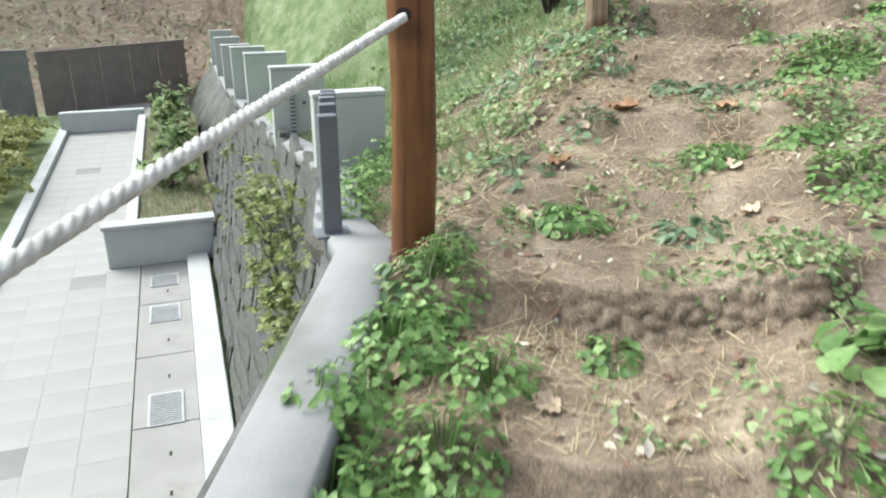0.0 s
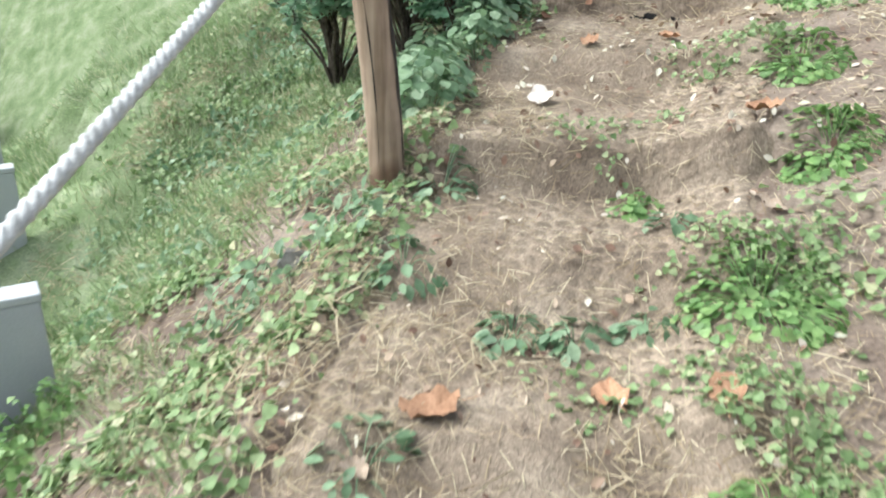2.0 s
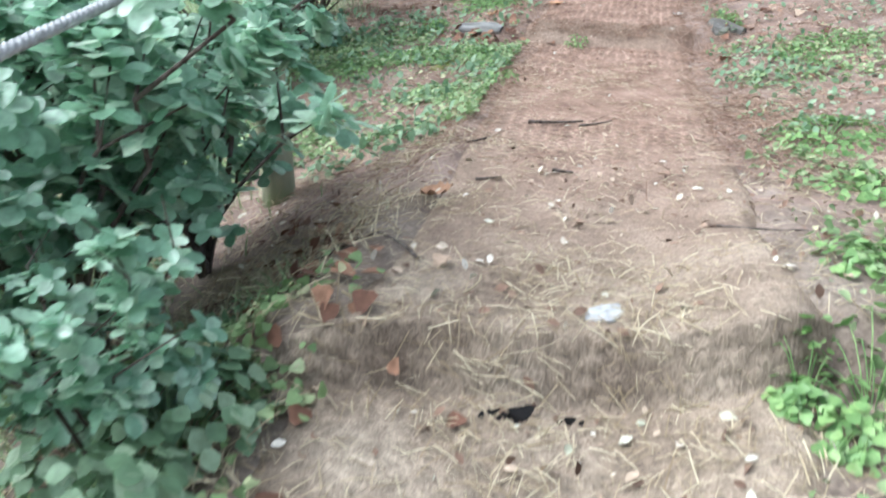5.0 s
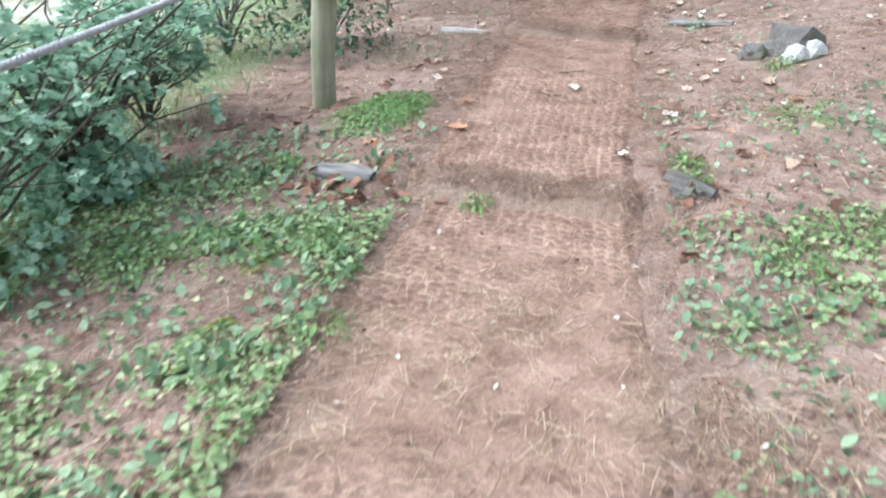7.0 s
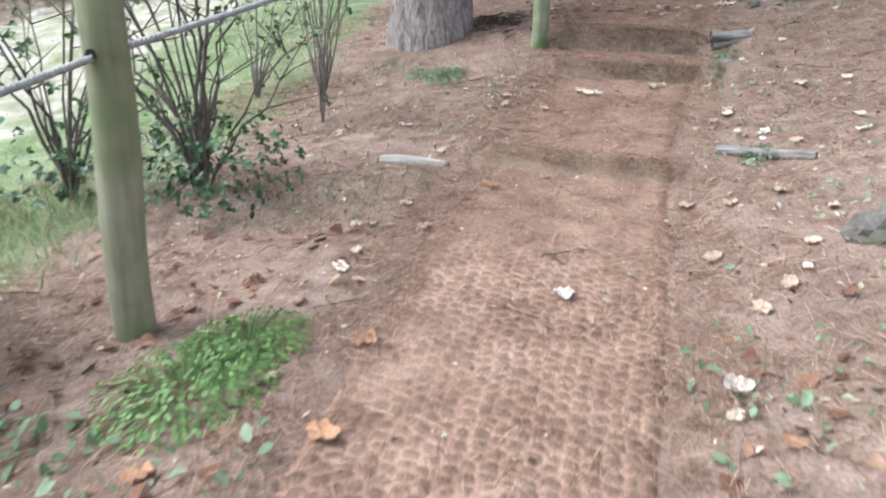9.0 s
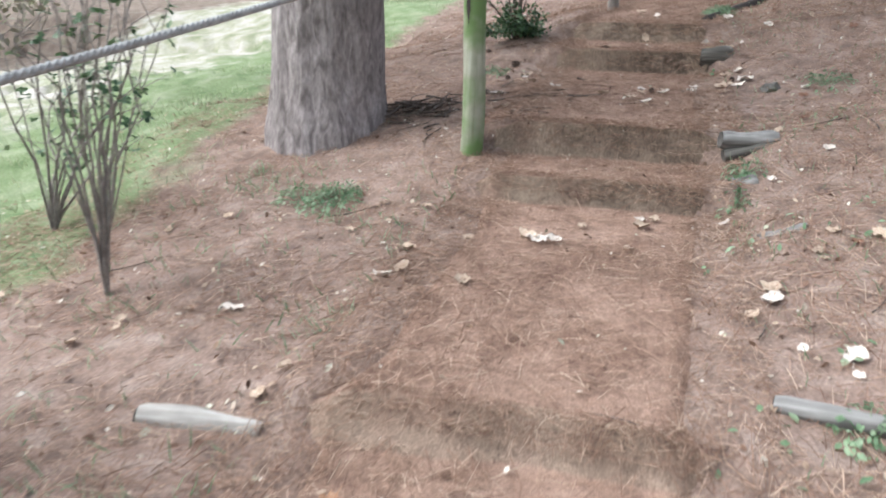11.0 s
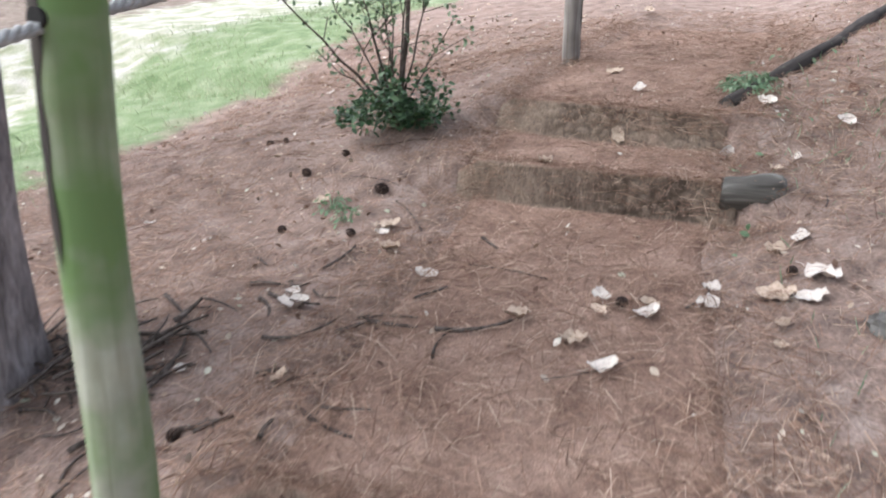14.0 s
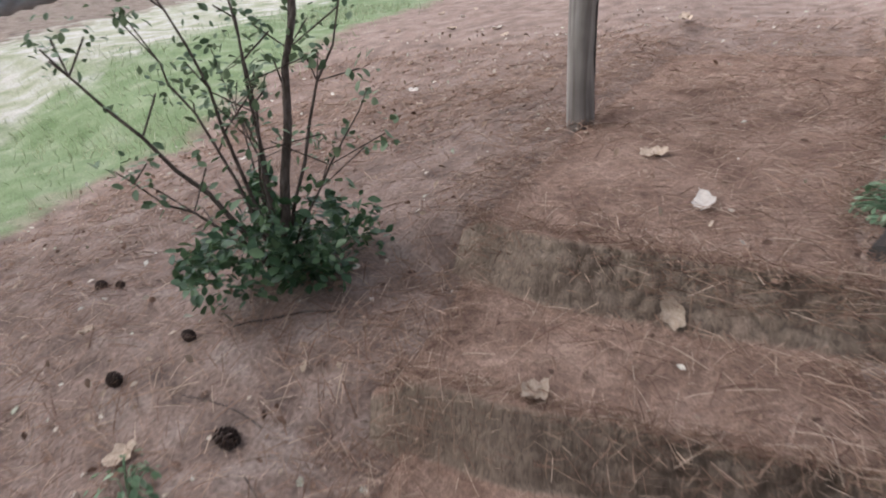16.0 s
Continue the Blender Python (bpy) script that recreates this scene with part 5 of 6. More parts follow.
# ---- shrubs ----
def shrub(x, y, radius, height, stems, whorls, leaf, wood, foliage, label, per=5, low=0.15, thick=0.010, spread=1.0, name="shrub", template=OBOVATE, pool=None, inner=0.5):
    """Stems that fork from one root, with whorls of leaves along their outer ends."""
    r = np.random.default_rng(int(abs(x * 1000 + y * 31)) + stems)
    z0 = float(surface_z(x, y)[0])
    base = new(name)
    base.location = (x, y, z0)
    ends = []
    u = np.linspace(0, 1, 8)
    for k in range(stems):
        parts = []
        g, out = r.uniform(0, 6.283), radius * math.sqrt(r.uniform(0.05, 1)) * spread
        h = height * r.uniform(low + 0.25, 1.0)
        wob = r.normal(0, 0.05, (8, 3)) * u[:, None]
        line = np.stack([np.cos(g) * out * u**1.3, np.sin(g) * out * u**1.3, -0.05 + h * u ** 0.85], 1) + wob
        parts.append(tube(line, thick * (1.1 - 0.85 * u) * r.uniform(0.6, 1.2), 6))
        ends.append(line)
        for _ in range(3):
            i = r.integers(3, 7)
            tip = line[i] + np.array([r.normal(0, 0.22), r.normal(0, 0.22), r.uniform(0.05, 0.3)]) * radius
            seg = line[i] + (tip - line[i]) * np.linspace(0, 1, 4)[:, None]
            parts.append(tube(seg, thick * 0.4 * np.linspace(1, 0.4, 4), 5))
            ends.append(np.vstack([seg, seg[-1:], seg[-1:], seg[-1:], seg[-1:]]))
        v, f = joined(parts)
        raw_mesh("stem", v, f, wood, True, base)
    ends = np.array(ends)
    pick, at = r.integers(0, len(ends), whorls), r.uniform(inner, 1.0, whorls)
    i = np.minimum((at * 7).astype(int), 6)
    c = ends[pick, i] + (ends[pick, i + 1] - ends[pick, i]) * r.uniform(0, 1, whorls)[:, None] + r.normal(0, 0.045 * radius, (whorls, 3))
    if pool is not None:
        m = int(whorls * pool)
        g, q = r.uniform(0, 6.283, m), radius * 0.62 * np.sqrt(r.uniform(0, 1, m))
        c[:m] = np.stack([np.cos(g) * q, np.sin(g) * q, height * 0.28 * r.uniform(0.05, 1, m) * (1 - 0.5 * q / radius)], 1)
    axis = c / (np.linalg.norm(c, axis=1)[:, None] + 1e-6) * 0.6 + r.normal(0, 0.45, (whorls, 3)) + [0, 0, 0.6]
    pos, nor, turn = np.repeat(c, per, 0), np.repeat(axis, per, 0), np.repeat(r.uniform(0, 6.283, whorls), per) + np.tile(np.arange(per) * 6.283 / per, whorls) + r.normal(0, 0.15, whorls * per)
    size = np.repeat(leaf * r.uniform(0.6, 1.2, whorls), per) * r.uniform(0.8, 1.1, whorls * per)
    lv, lf = scattered(template, OVATE_F, pos, nor, turn, size, r.normal(0, 0.22, (whorls * per, 3)))
    raw_mesh("foliage", lv, lf, foliage, False, base)
    return tagged(base, label, "shrub")


SHRUB = "leafy green shrub with rounded leaves in whorls"
shrub(0.74, 6.55, 0.85, 1.55, 26, 1050, 0.074, M_TWIG, M_SHRUB, SHRUB + " beside the path", thick=0.014, low=0.3)
shrub(1.12, 7.22, 0.58, 1.45, 20, 800, 0.066, M_TWIG, M_SHRUB, SHRUB + " round a post", thick=0.012)
shrub(0.95, 5.95, 0.42, 0.75, 12, 360, 0.052, M_TWIG, M_SHRUB, SHRUB + " at the mat's edge", thick=0.008)
shrub(0.32, 7.15, 0.75, 1.6, 22, 900, 0.064, M_TWIG, M_SHRUB, SHRUB + " on the slope", thick=0.014, low=0.3)
shrub(1.35, 9.75, 0.85, 1.30, 24, 620, 0.050, M_TWIG, M_SHRUB, SHRUB + " above the lawn", thick=0.013, pool=0.3)
shrub(1.78, 10.62, 0.72, 1.35, 30, 1150, 0.052, M_TWIG, M_SHRUB, SHRUB + " above the lawn", thick=0.014, pool=0.35)
shrub(2.12, 11.6, 0.68, 1.25, 22, 850, 0.048, M_TWIG, M_SHRUB, SHRUB + " in pine needles", thick=0.010)
BARE = "bare-stemmed shrub with dark green leaves at its foot"
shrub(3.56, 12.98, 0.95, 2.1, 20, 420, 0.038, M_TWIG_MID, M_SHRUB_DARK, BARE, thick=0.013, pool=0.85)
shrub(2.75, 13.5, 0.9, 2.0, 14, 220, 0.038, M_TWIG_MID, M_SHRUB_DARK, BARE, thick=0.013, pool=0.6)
shrub(4.42, 14.25, 0.55, 1.9, 20, 60, 0.035, M_TWIG_PALE, M_SHRUB_DARK, "thin pale-stemmed shrub with few leaves", thick=0.007, low=0.5)
shrub(4.0, 15.6, 0.9, 1.6, 12, 90, 0.045, M_TWIG_PALE, M_SHRUB_DARK, "thin pale-stemmed shrub with few leaves", thick=0.009)


def fanned_shrub(x, y, label):
    """A small shrub: one thick upright stem, thin ones fanning out beside it, tufts at their ends, dense dark leaves at the foot."""
    r = np.random.default_rng(21)
    z0 = float(surface_z(x, y)[0])
    base = new("shrub")
    base.location = (x, y, z0)
    u = np.linspace(0, 1, 9)
    tips = []
    for out, back, h, thick in ((0.14, 0.05, 1.25, 0.017), (-0.70, 0.05, 0.72, 0.010), (-0.46, 0.20, 0.80, 0.007), (-0.30, -0.10, 0.95, 0.008), (-0.16, 0.15, 1.05, 0.008), (-0.05, -0.12, 0.85, 0.006),
                                (0.24, 0.20, 0.95, 0.007), (0.06, 0.30, 1.10, 0.008), (-0.24, 0.32, 0.70, 0.005), (0.30, -0.05, 0.60, 0.005), (-0.40, -0.22, 0.42, 0.006), (-0.10, 0.02, 0.62, 0.005)):
        side = out * np.array([0.95, -0.30]) + back * np.array([0.30, 0.95])
        line = np.stack([side[0] * u**1.2, side[1] * u**1.2, -0.05 + (h + 0.05) * u**0.9], 1) + r.normal(0, 0.014, (9, 3)) * u[:, None]
        parts = [tube(line, thick * (1.1 - 0.8 * u), 7)]
        tips += [line[8]] * 6 + [line[6]] * 3
        for k in range(4):
            i = r.integers(4, 8)
            tip = line[i] + np.array([r.normal(0, 0.09), r.normal(0, 0.09), r.uniform(0.03, 0.14)])
            parts.append(tube(line[i] + (tip - line[i]) * np.linspace(0, 1, 4)[:, None], thick * 0.35, 5))
            tips += [tip] * 5
        v, f = joined(parts)
        raw_mesh("stem", v, f, M_TWIG, True, base)
    tips = np.repeat(np.array(tips), 2, 0)
    tips = tips + r.normal(0, 0.028, tips.shape)
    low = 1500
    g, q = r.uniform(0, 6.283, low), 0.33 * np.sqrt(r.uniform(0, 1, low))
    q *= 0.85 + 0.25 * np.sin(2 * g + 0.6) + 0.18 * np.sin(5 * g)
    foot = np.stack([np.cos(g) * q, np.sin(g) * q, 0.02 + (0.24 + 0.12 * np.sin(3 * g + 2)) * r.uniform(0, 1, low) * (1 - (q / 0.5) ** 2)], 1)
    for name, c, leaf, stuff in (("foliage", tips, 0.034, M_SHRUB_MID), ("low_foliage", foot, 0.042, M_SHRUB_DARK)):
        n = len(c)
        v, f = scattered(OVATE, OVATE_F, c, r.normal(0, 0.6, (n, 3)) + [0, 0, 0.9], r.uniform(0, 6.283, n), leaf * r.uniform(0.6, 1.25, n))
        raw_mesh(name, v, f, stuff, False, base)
    return tagged(base, label, "shrub")


M_SHRUB_MID = leafy("grey_green_leaf", [(0.0, (0.07, 0.115, 0.06)), (0.6, (0.14, 0.20, 0.11)), (1.0, (0.24, 0.31, 0.19))], 0.5)
fanned_shrub(7.83, 17.58, "small upright shrub with fanned thin stems and dark low leaves")
YELLOW = "low clipped yellow-green hedge beside a walkway"
for a, d, rad, hgt in ((8.6, -0.65, 0.45, 0.7), (9.9, -0.6, 0.4, 0.8), (11.4, -0.62, 0.42, 1.0), (12.7, -0.6, 0.4, 1.0)):
    p = by_wall(a, d)
    q = shrub(p.x, p.y, rad, hgt, 14, 200, 0.075, M_TWIG, M_WEED, "green shrub growing in a concrete planter", thick=0.008)
    q.location.z = PLAZA_Z + 0.38
for a in (9.2, 10.1, 11.0, 11.9, 12.8, 13.7):
    p = by_wall(a, -3.35)
    q = shrub(p.x, p.y, 0.62, 0.75, 16, 240, 0.075, M_TWIG, M_HEDGE, YELLOW, thick=0.008)
    q.location.z = PLAZA_Z
for a, hgt in ((1.3, 1.3), (1.7, 1.5), (2.1, 1.6), (2.5, 1.7), (3.0, 1.3), (3.5, 1.1), (4.6, 0.8)):
    p = by_wall(a, float(wall_lean(a)) - 0.12)
    q = shrub(p.x, p.y, 0.40, hgt, 16, 330, 0.042, M_TWIG, M_VINE, "straggling green plant climbing a stone wall", thick=0.006, template=OVATE)
    q.location.z = wall_top(a) - hgt * 0.95


M_LOG_PALE = grained_wood("bare_log_wood", [(0.25, (0.20, 0.18, 0.155)), (0.55, (0.38, 0.355, 0.32)), (0.8, (0.52, 0.49, 0.45))], (0.4, 0.36, 0.34), 0.9)


# ---- logs, stones, sticks and cones ----
def log(p0, p1, radius, stuff, label, lift=0.0, name="log", z=None):
    """A short round timber, sawn at both ends, bedded in the ground."""
    a, b = np.array([*p0, float(surface_z(*p0)[0]) + lift]), np.array([*p1, float(surface_z(*p1)[0]) + lift])
    if z is not None:
        a[2], b[2] = max(z, a[2] - 0.03), max(z, b[2] - 0.03)
    length = np.linalg.norm(b - a)
    rows = max(12, int(length / 0.025))
    u = np.linspace(0, 1, rows)
    line = np.stack([0.12 * radius * np.sin(u * 4 + a[1]), 0.1 * radius * np.cos(u * 5 + a[0]), u * length], 1)
    v, f = tube(line, radius * (1 + 0.06 * np.sin(u * 7 + a[0])) * (1 - 0.16 * np.exp(-np.minimum(u, 1 - u) * length / 0.012)), 28)
    g = np.arctan2(v[:, 1], v[:, 0])
    split = np.exp(-((g - 0.7 - 0.2 * np.sin(v[:, 2] * 6)) / 0.10) ** 2) + np.exp(-((g + 1.6 - 0.2 * np.sin(v[:, 2] * 5 + 2)) / 0.09) ** 2) + 0.8 * np.exp(-((g - 2.4 + 0.2 * np.sin(v[:, 2] * 4)) / 0.08) ** 2)
    v[:, :2] *= (1 + 0.06 * np.sin(g * 2 + 1 + a[0]) + 0.03 * np.sin(g * 3 + v[:, 2] * 7) + 0.035 * np.sin(g * 9 + v[:, 2] * 23) - 0.12 * split)[:, None]
    base = new(name)
    base.matrix_world = Matrix.Translation(a) @ Vector(b - a).to_track_quat("Z", "Y").to_matrix().to_4x4()
    raw_mesh("timber", v, f, stuff, True, base)
    for z, turn in ((-0.002, math.pi), (length + 0.002, 0)):
        bm = bmesh.new()
        bmesh.ops.create_circle(bm, cap_ends=True, segments=18, radius=radius * 0.80, matrix=Matrix.Translation((0, 0, z)) @ Matrix.Rotation(turn, 4, "X"))
        part("sawn_end", bm, M_END, base, "weathered sawn end")
    return tagged(base, label, "log", "logs under the steps")


log((3.05, 10.24), (3.30, 10.02), 0.062, M_LOG, "short grey split log end at a mat step", z=1.66)
log((4.62, 13.06), (5.00, 12.84), 0.045, M_LOG_PALE, "pale debarked log bedded in needles at a step", z=2.05)
log((7.78, 14.35), (8.09, 14.25), 0.055, M_LOG, "grey split log holding a mat step", z=2.755)
log((7.80, 14.33), (8.09, 14.235), 0.05, M_LOG_DARK, "dark mossy log under a step log", z=2.655)
log((7.62, 14.02), (7.74, 13.96), 0.058, M_LOG, "grey log end beside a mat step", z=2.50)
log((8.86, 16.12), (9.06, 15.99), 0.075, M_LOG_DARK, "dark weathered log end at a mat step", z=3.175)
log((6.50, 12.29), (6.84, 11.86), 0.032, M_LOG, "long grey half-buried log at a step beside the path", 0.006)
log((7.36, 13.44), (7.54, 13.34), 0.032, M_LOG, "grey log half buried in leaf litter", -0.014)
log((9.22, 16.62), (10.55, 17.30), 0.05, M_ROTTEN, "dark rotten log lying up the slope", -0.005)
log((10.45, 17.28), (11.9, 18.2), 0.05, M_ROTTEN, "dark rotten log lying up the slope", -0.005)
log((4.70, 9.42), (4.82, 9.18), 0.05, M_LOG_DARK, "dark log end at a mat step", 0.0)


def stone(x, y, size, label, squash=0.6, stuff=None, sink=0.3):
    bm = bmesh.new()
    bmesh.ops.create_icosphere(bm, subdivisions=2, radius=size)
    for v in bm.verts:
        k = 1 + 0.75 * noise.noise(v.co * (1.3 / size) + Vector((x, y, 0))) + 0.16 * noise.noise(v.co * (5 / size))
        v.co = Vector((v.co.x * k * 1.2, v.co.y * k, v.co.z * k * squash))
    ob = part("stone", bm, stuff or M_ROCK)
    ob.location = (x, y, float(surface_z(x, y)[0]) + size * squash * (1 - 2 * sink) * 0.6)
    return tagged(ob, label, "stone")


M_ROCK = speckled("rock", 6.0, [(0.3, (0.11, 0.10, 0.09)), (0.7, (0.20, 0.19, 0.17))], 0.95, 60, 0.6, 0.006, (4.0, 0.55, (0.10, 0.11, 0.06)))
M_ROCK_PALE = speckled("pale_rock", 6.0, [(0.3, (0.36, 0.355, 0.34)), (0.7, (0.50, 0.49, 0.47))], 0.9, 60, 0.5, 0.004, (5.0, 0.6, (0.25, 0.27, 0.15)))
stone(0.16, 4.24, 0.06, "dark brown stone half hidden in weeds", 0.7, M_ROCK)
stone(2.13, 5.84, 0.05, "flat white chalky stone pressed into the mat", 0.25, M_ROCK_PALE)
stone(6.62, 10.90, 0.19, "large mossy grey stone beside the path", 0.8, M_ROCK, 0.35)
stone(6.48, 10.68, 0.085, "pale broken stone leaning on a mossy stone", 0.9, M_ROCK_PALE)
stone(6.62, 10.66, 0.075, "pale broken stone leaning on a mossy stone", 1.0, M_ROCK_PALE)
stone(6.32, 10.92, 0.08, "mossy stone beside the path", 0.9, M_ROCK)
stone(4.70, 9.28, 0.06, "grey stone at a step's end", 0.8, M_ROCK)
stone(8.72, 15.1, 0.06, "grey stone among pale leaves", 0.7, M_ROCK)
stone(-0.62, 2.72, 0.11, "grey stone on the wall coping", 0.8, M_ROCK)


def stick(x, y, length, turn, radius, label="thin dark dead twig", bend=0.06, stuff=None, lift=0.012):
    u = np.linspace(-0.5, 0.5, 7)
    px, py = x + u * length * math.cos(turn) - bend * length * (4 * u * u) * math.sin(turn), y + u * length * math.sin(turn) + bend * length * (4 * u * u) * math.cos(turn)
    pz = surface_z(px, py)
    pz = 0.5 * pz + 0.5 * np.linspace(pz[0], pz[-1], 7) + lift
    v, f = tube(np.stack([px, py, np.maximum(pz, surface_z(px, py) + radius * 0.4)], 1), radius * np.linspace(1.0, 0.5, 7), 6)
    ob = raw_mesh("stick", v, f, stuff or M_TWIG, True)
    return tagged(ob, label, "stick", "fallen sticks")


for sx, sy, sl, st, sr in ((1.72, 6.35, 0.22, 1.9, 0.007), (2.46, 6.88, 0.08, -0.6, 0.008), (2.72, 7.56, 0.26, -0.15, 0.009), (2.90, 7.50, 0.2, 0.3, 0.006), (2.28, 7.35, 0.14, 0.4, 0.006), (2.16, 6.86, 0.1, 0.1, 0.006),
                           (1.52, 6.50, 0.3, -0.5, 0.010), (2.75, 6.10, 0.25, -0.7, 0.005), (2.45, 8.6, 0.4, -0.4, 0.009), (4.0, 5.9, 0.3, 0.4, 0.006)):
    stick(sx, sy, sl, st, sr)
for sx, sy, sl, st in ((1.56, 6.02, 0.16, -0.7), (4.78, 11.0, 0.16, -0.9), (1.86, 6.05, 0.12, 0.9)):
    stick(sx, sy, sl, st, 0.004, "pale thin dry stalk on the mat", 0.1, M_STRAW)
r = np.random.default_rng(12)
for k in range(110):
    near = k < 76
    cx, cy, sp = (6.42, 16.1, 0.2) if near else (6.9, 15.85, 0.34)
    stick(cx + r.normal(0, sp), cy + r.normal(0, sp * 0.8), r.uniform(0.08, 0.27), r.uniform(-1.5, 1.3), r.uniform(0.004, 0.011), "dark dead twig in a heap beside a pine trunk", r.normal(0, 0.10), None, r.uniform(0.005, 0.08 if near else 0.02))
for k in range(26):
    sx, sy = from_path(along(r.uniform(10.0, 18.0)), r.uniform(-2.6, 2.0))
    stick(float(sx), float(sy), r.uniform(0.1, 0.4), r.uniform(0, 3.1), r.uniform(0.002, 0.005))
stick(3.85, 12.62, 0.3, -1.2, 0.010, "short pale broken branch", 0.05, M_TWIG_PALE, 0.05)


def cone(x, y, size, label):
    """A pine cone: overlapping scales round a spindle."""
    v, f, n = [], [], 0
    parts = []
    for k in range(60):
        u = k / 60
        g = k * 2.39996
        rad = size * 0.55 * math.sin(math.pi * (0.12 + 0.84 * u))
        c, s = math.cos(g), math.sin(g)
        p = np.array([(u - 0.5) * size * 1.5, c * rad * 0.35, s * rad * 0.35])
        tip = np.array([(u - 0.5) * size * 1.5 + 0.25 * rad, c * rad, s * rad])
        side = np.array([0, -s, c]) * rad * 0.38
        parts.append((np.array([p, tip - side, tip + side, p + (tip - p) * 0.7 + np.array([0.3 * rad, 0, 0])]), np.array([(0, 1, 2), (1, 3, 2), (0, 3, 1), (0, 2, 3)])))
    v, f = joined(parts)
    ob = raw_mesh("pine_cone", v, f, M_CONE)
    ob.matrix_world = pose(x, y, float(surface_z(x, y)[0]) + size * 0.42, 0, 8, x * 90)
    return tagged(ob, label, "pine cone", "fallen cones")


M_CONE = speckled("cone_scales", 20.0, [(0.3, (0.03, 0.02, 0.016)), (0.7, (0.085, 0.055, 0.042))], 0.9)
for cx, cy, cs in ((7.60, 17.03, 0.075), (7.20, 18.22, 0.06), (7.28, 18.1, 0.04), (7.36, 16.62, 0.05), (7.30, 17.45, 0.06), (7.52, 17.5, 0.05), (7.10, 16.9, 0.05), (6.62, 15.55, 0.05), (8.72, 15.52, 0.05), (8.1, 15.62, 0.05)):
    cone(cx, cy, cs * 0.72, "dark open pine cone on brown needles")


# ---- fallen leaves ----
def dead_leaf_mesh(seed, stuff, lobes):
    r = random.Random(seed)
    bm = bmesh.new()
    n = 22
    rim = []
    for k in range(n):
        g = 2 * math.pi * k / n
        rad = 0.5 * (0.84 + 0.09 * math.cos(lobes * g + 0.4) + r.uniform(-0.06, 0.06)) * (1.12 if abs(g - math.pi / 2) < 0.5 else 1)
        rim.append((rad * math.cos(g) * 0.72, rad * math.sin(g)))
    inner = [bm.verts.new((0.5 * x, 0.5 * y, 0.05 * math.sin(3 * x * 5 + seed) - 0.10 * (x * x) * 4 * 0.4)) for x, y in rim]
    outer = [bm.verts.new((x, y, 0.02 + r.uniform(-0.05, 0.11) + 0.34 * x * x * (1 if seed % 2 else -0.3) + 0.2 * y * y)) for x, y in rim]
    mid = bm.verts.new((0, 0, -0.02))
    for k in range(n):
        j = (k + 1) % n
        bm.faces.new((mid, inner[k], inner[j]))
        bm.faces.new((inner[k], outer[k], outer[j], inner[j]))
    stem = [(-0.012, -0.42, 0.03), (0.012, -0.42, 0.03), (0.008, -0.78, 0.07), (-0.008, -0.78, 0.07)]
    bm.faces.new([bm.verts.new(p) for p in stem])
    low = min(v.co.z for v in bm.verts)
    for v in bm.verts:
        v.co.z -= low * 0.6
    me = bpy.data.meshes.new("fallen_leaf")
    bm.to_mesh(me)
    bm.free()
    me.materials.append(stuff)
    me.polygons.foreach_set("use_smooth", np.ones(len(me.polygons), bool))
    return me


LEAF_KINDS = {
    "tan": ([dead_leaf_mesh(k, M_DEAD, 4 + k % 3) for k in range(4)], "dry tan fallen leaf curled on the ground"),
    "pale": ([dead_leaf_mesh(10 + k, M_DEAD_PALE, 3 + k % 3) for k in range(4)], "pale cream fallen leaf with curled edges"),
    "orange": ([dead_leaf_mesh(20 + k, M_DEAD_ORANGE, 5) for k in range(3)], "orange-brown fallen leaf on the path"),
    "brown": ([dead_leaf_mesh(30 + k, M_DEAD_BROWN, 4) for k in range(3)], "dark red-brown fallen leaf"),
}
leaf_rng = random.Random(3)


def fallen_leaf(x, y, size, kind, turn=None):
    meshes, label = LEAF_KINDS[kind]
    ob = new("fallen_leaf", leaf_rng.choice(meshes))
    n = Vector(surface_normal(np.array([x]), np.array([y]))[0])
    q = n.normalized().to_track_quat("Z", "Y").to_matrix().to_4x4()
    k = size * leaf_rng.uniform(0.85, 1.15)
    ob.matrix_world = Matrix.Translation((x, y, float(surface_z(x, y)[0]) + 0.012)) @ q @ pose(0, 0, 0, leaf_rng.uniform(-9, 9), leaf_rng.uniform(-9, 9), leaf_rng.uniform(0, 360) if turn is None else turn) @ Matrix.Diagonal((k, k * leaf_rng.uniform(0.75, 1.0), k, 1))
    return tagged(ob, label, "leaf", "fallen leaves")


fallen_leaf(1.12, 4.93, 0.165, "pale", 200)
fallen_leaf(0.93, 3.40, 0.17, "orange", 80), fallen_leaf(1.16, 3.29, 0.15, "orange", 60), fallen_leaf(0.50, 3.42, 0.16, "orange", 100)
for lx, ly in ((1.83, 5.36), (1.45, 5.36), (1.93, 6.75), (4.13, 10.95), (3.38, 10.45), (3.91, 10.43), (1.77, 4.38), (0.20, 2.95), (5.14, 12.40)):
    fallen_leaf(lx, ly, 0.135, "orange")
for lx, ly in ((0.84, 2.86), (0.82, 2.53), (0.06, 2.58), (0.08, 2.50), (0.18, 2.41), (-0.28, 1.72), (-0.42, 1.18), (0.12, 1.62), (0.31, 3.29), (1.6, 3.95), (-0.2, 1.45), (2.2, 5.2), (0.3, 1.35)):
    fallen_leaf(lx, ly, 0.10, "tan")
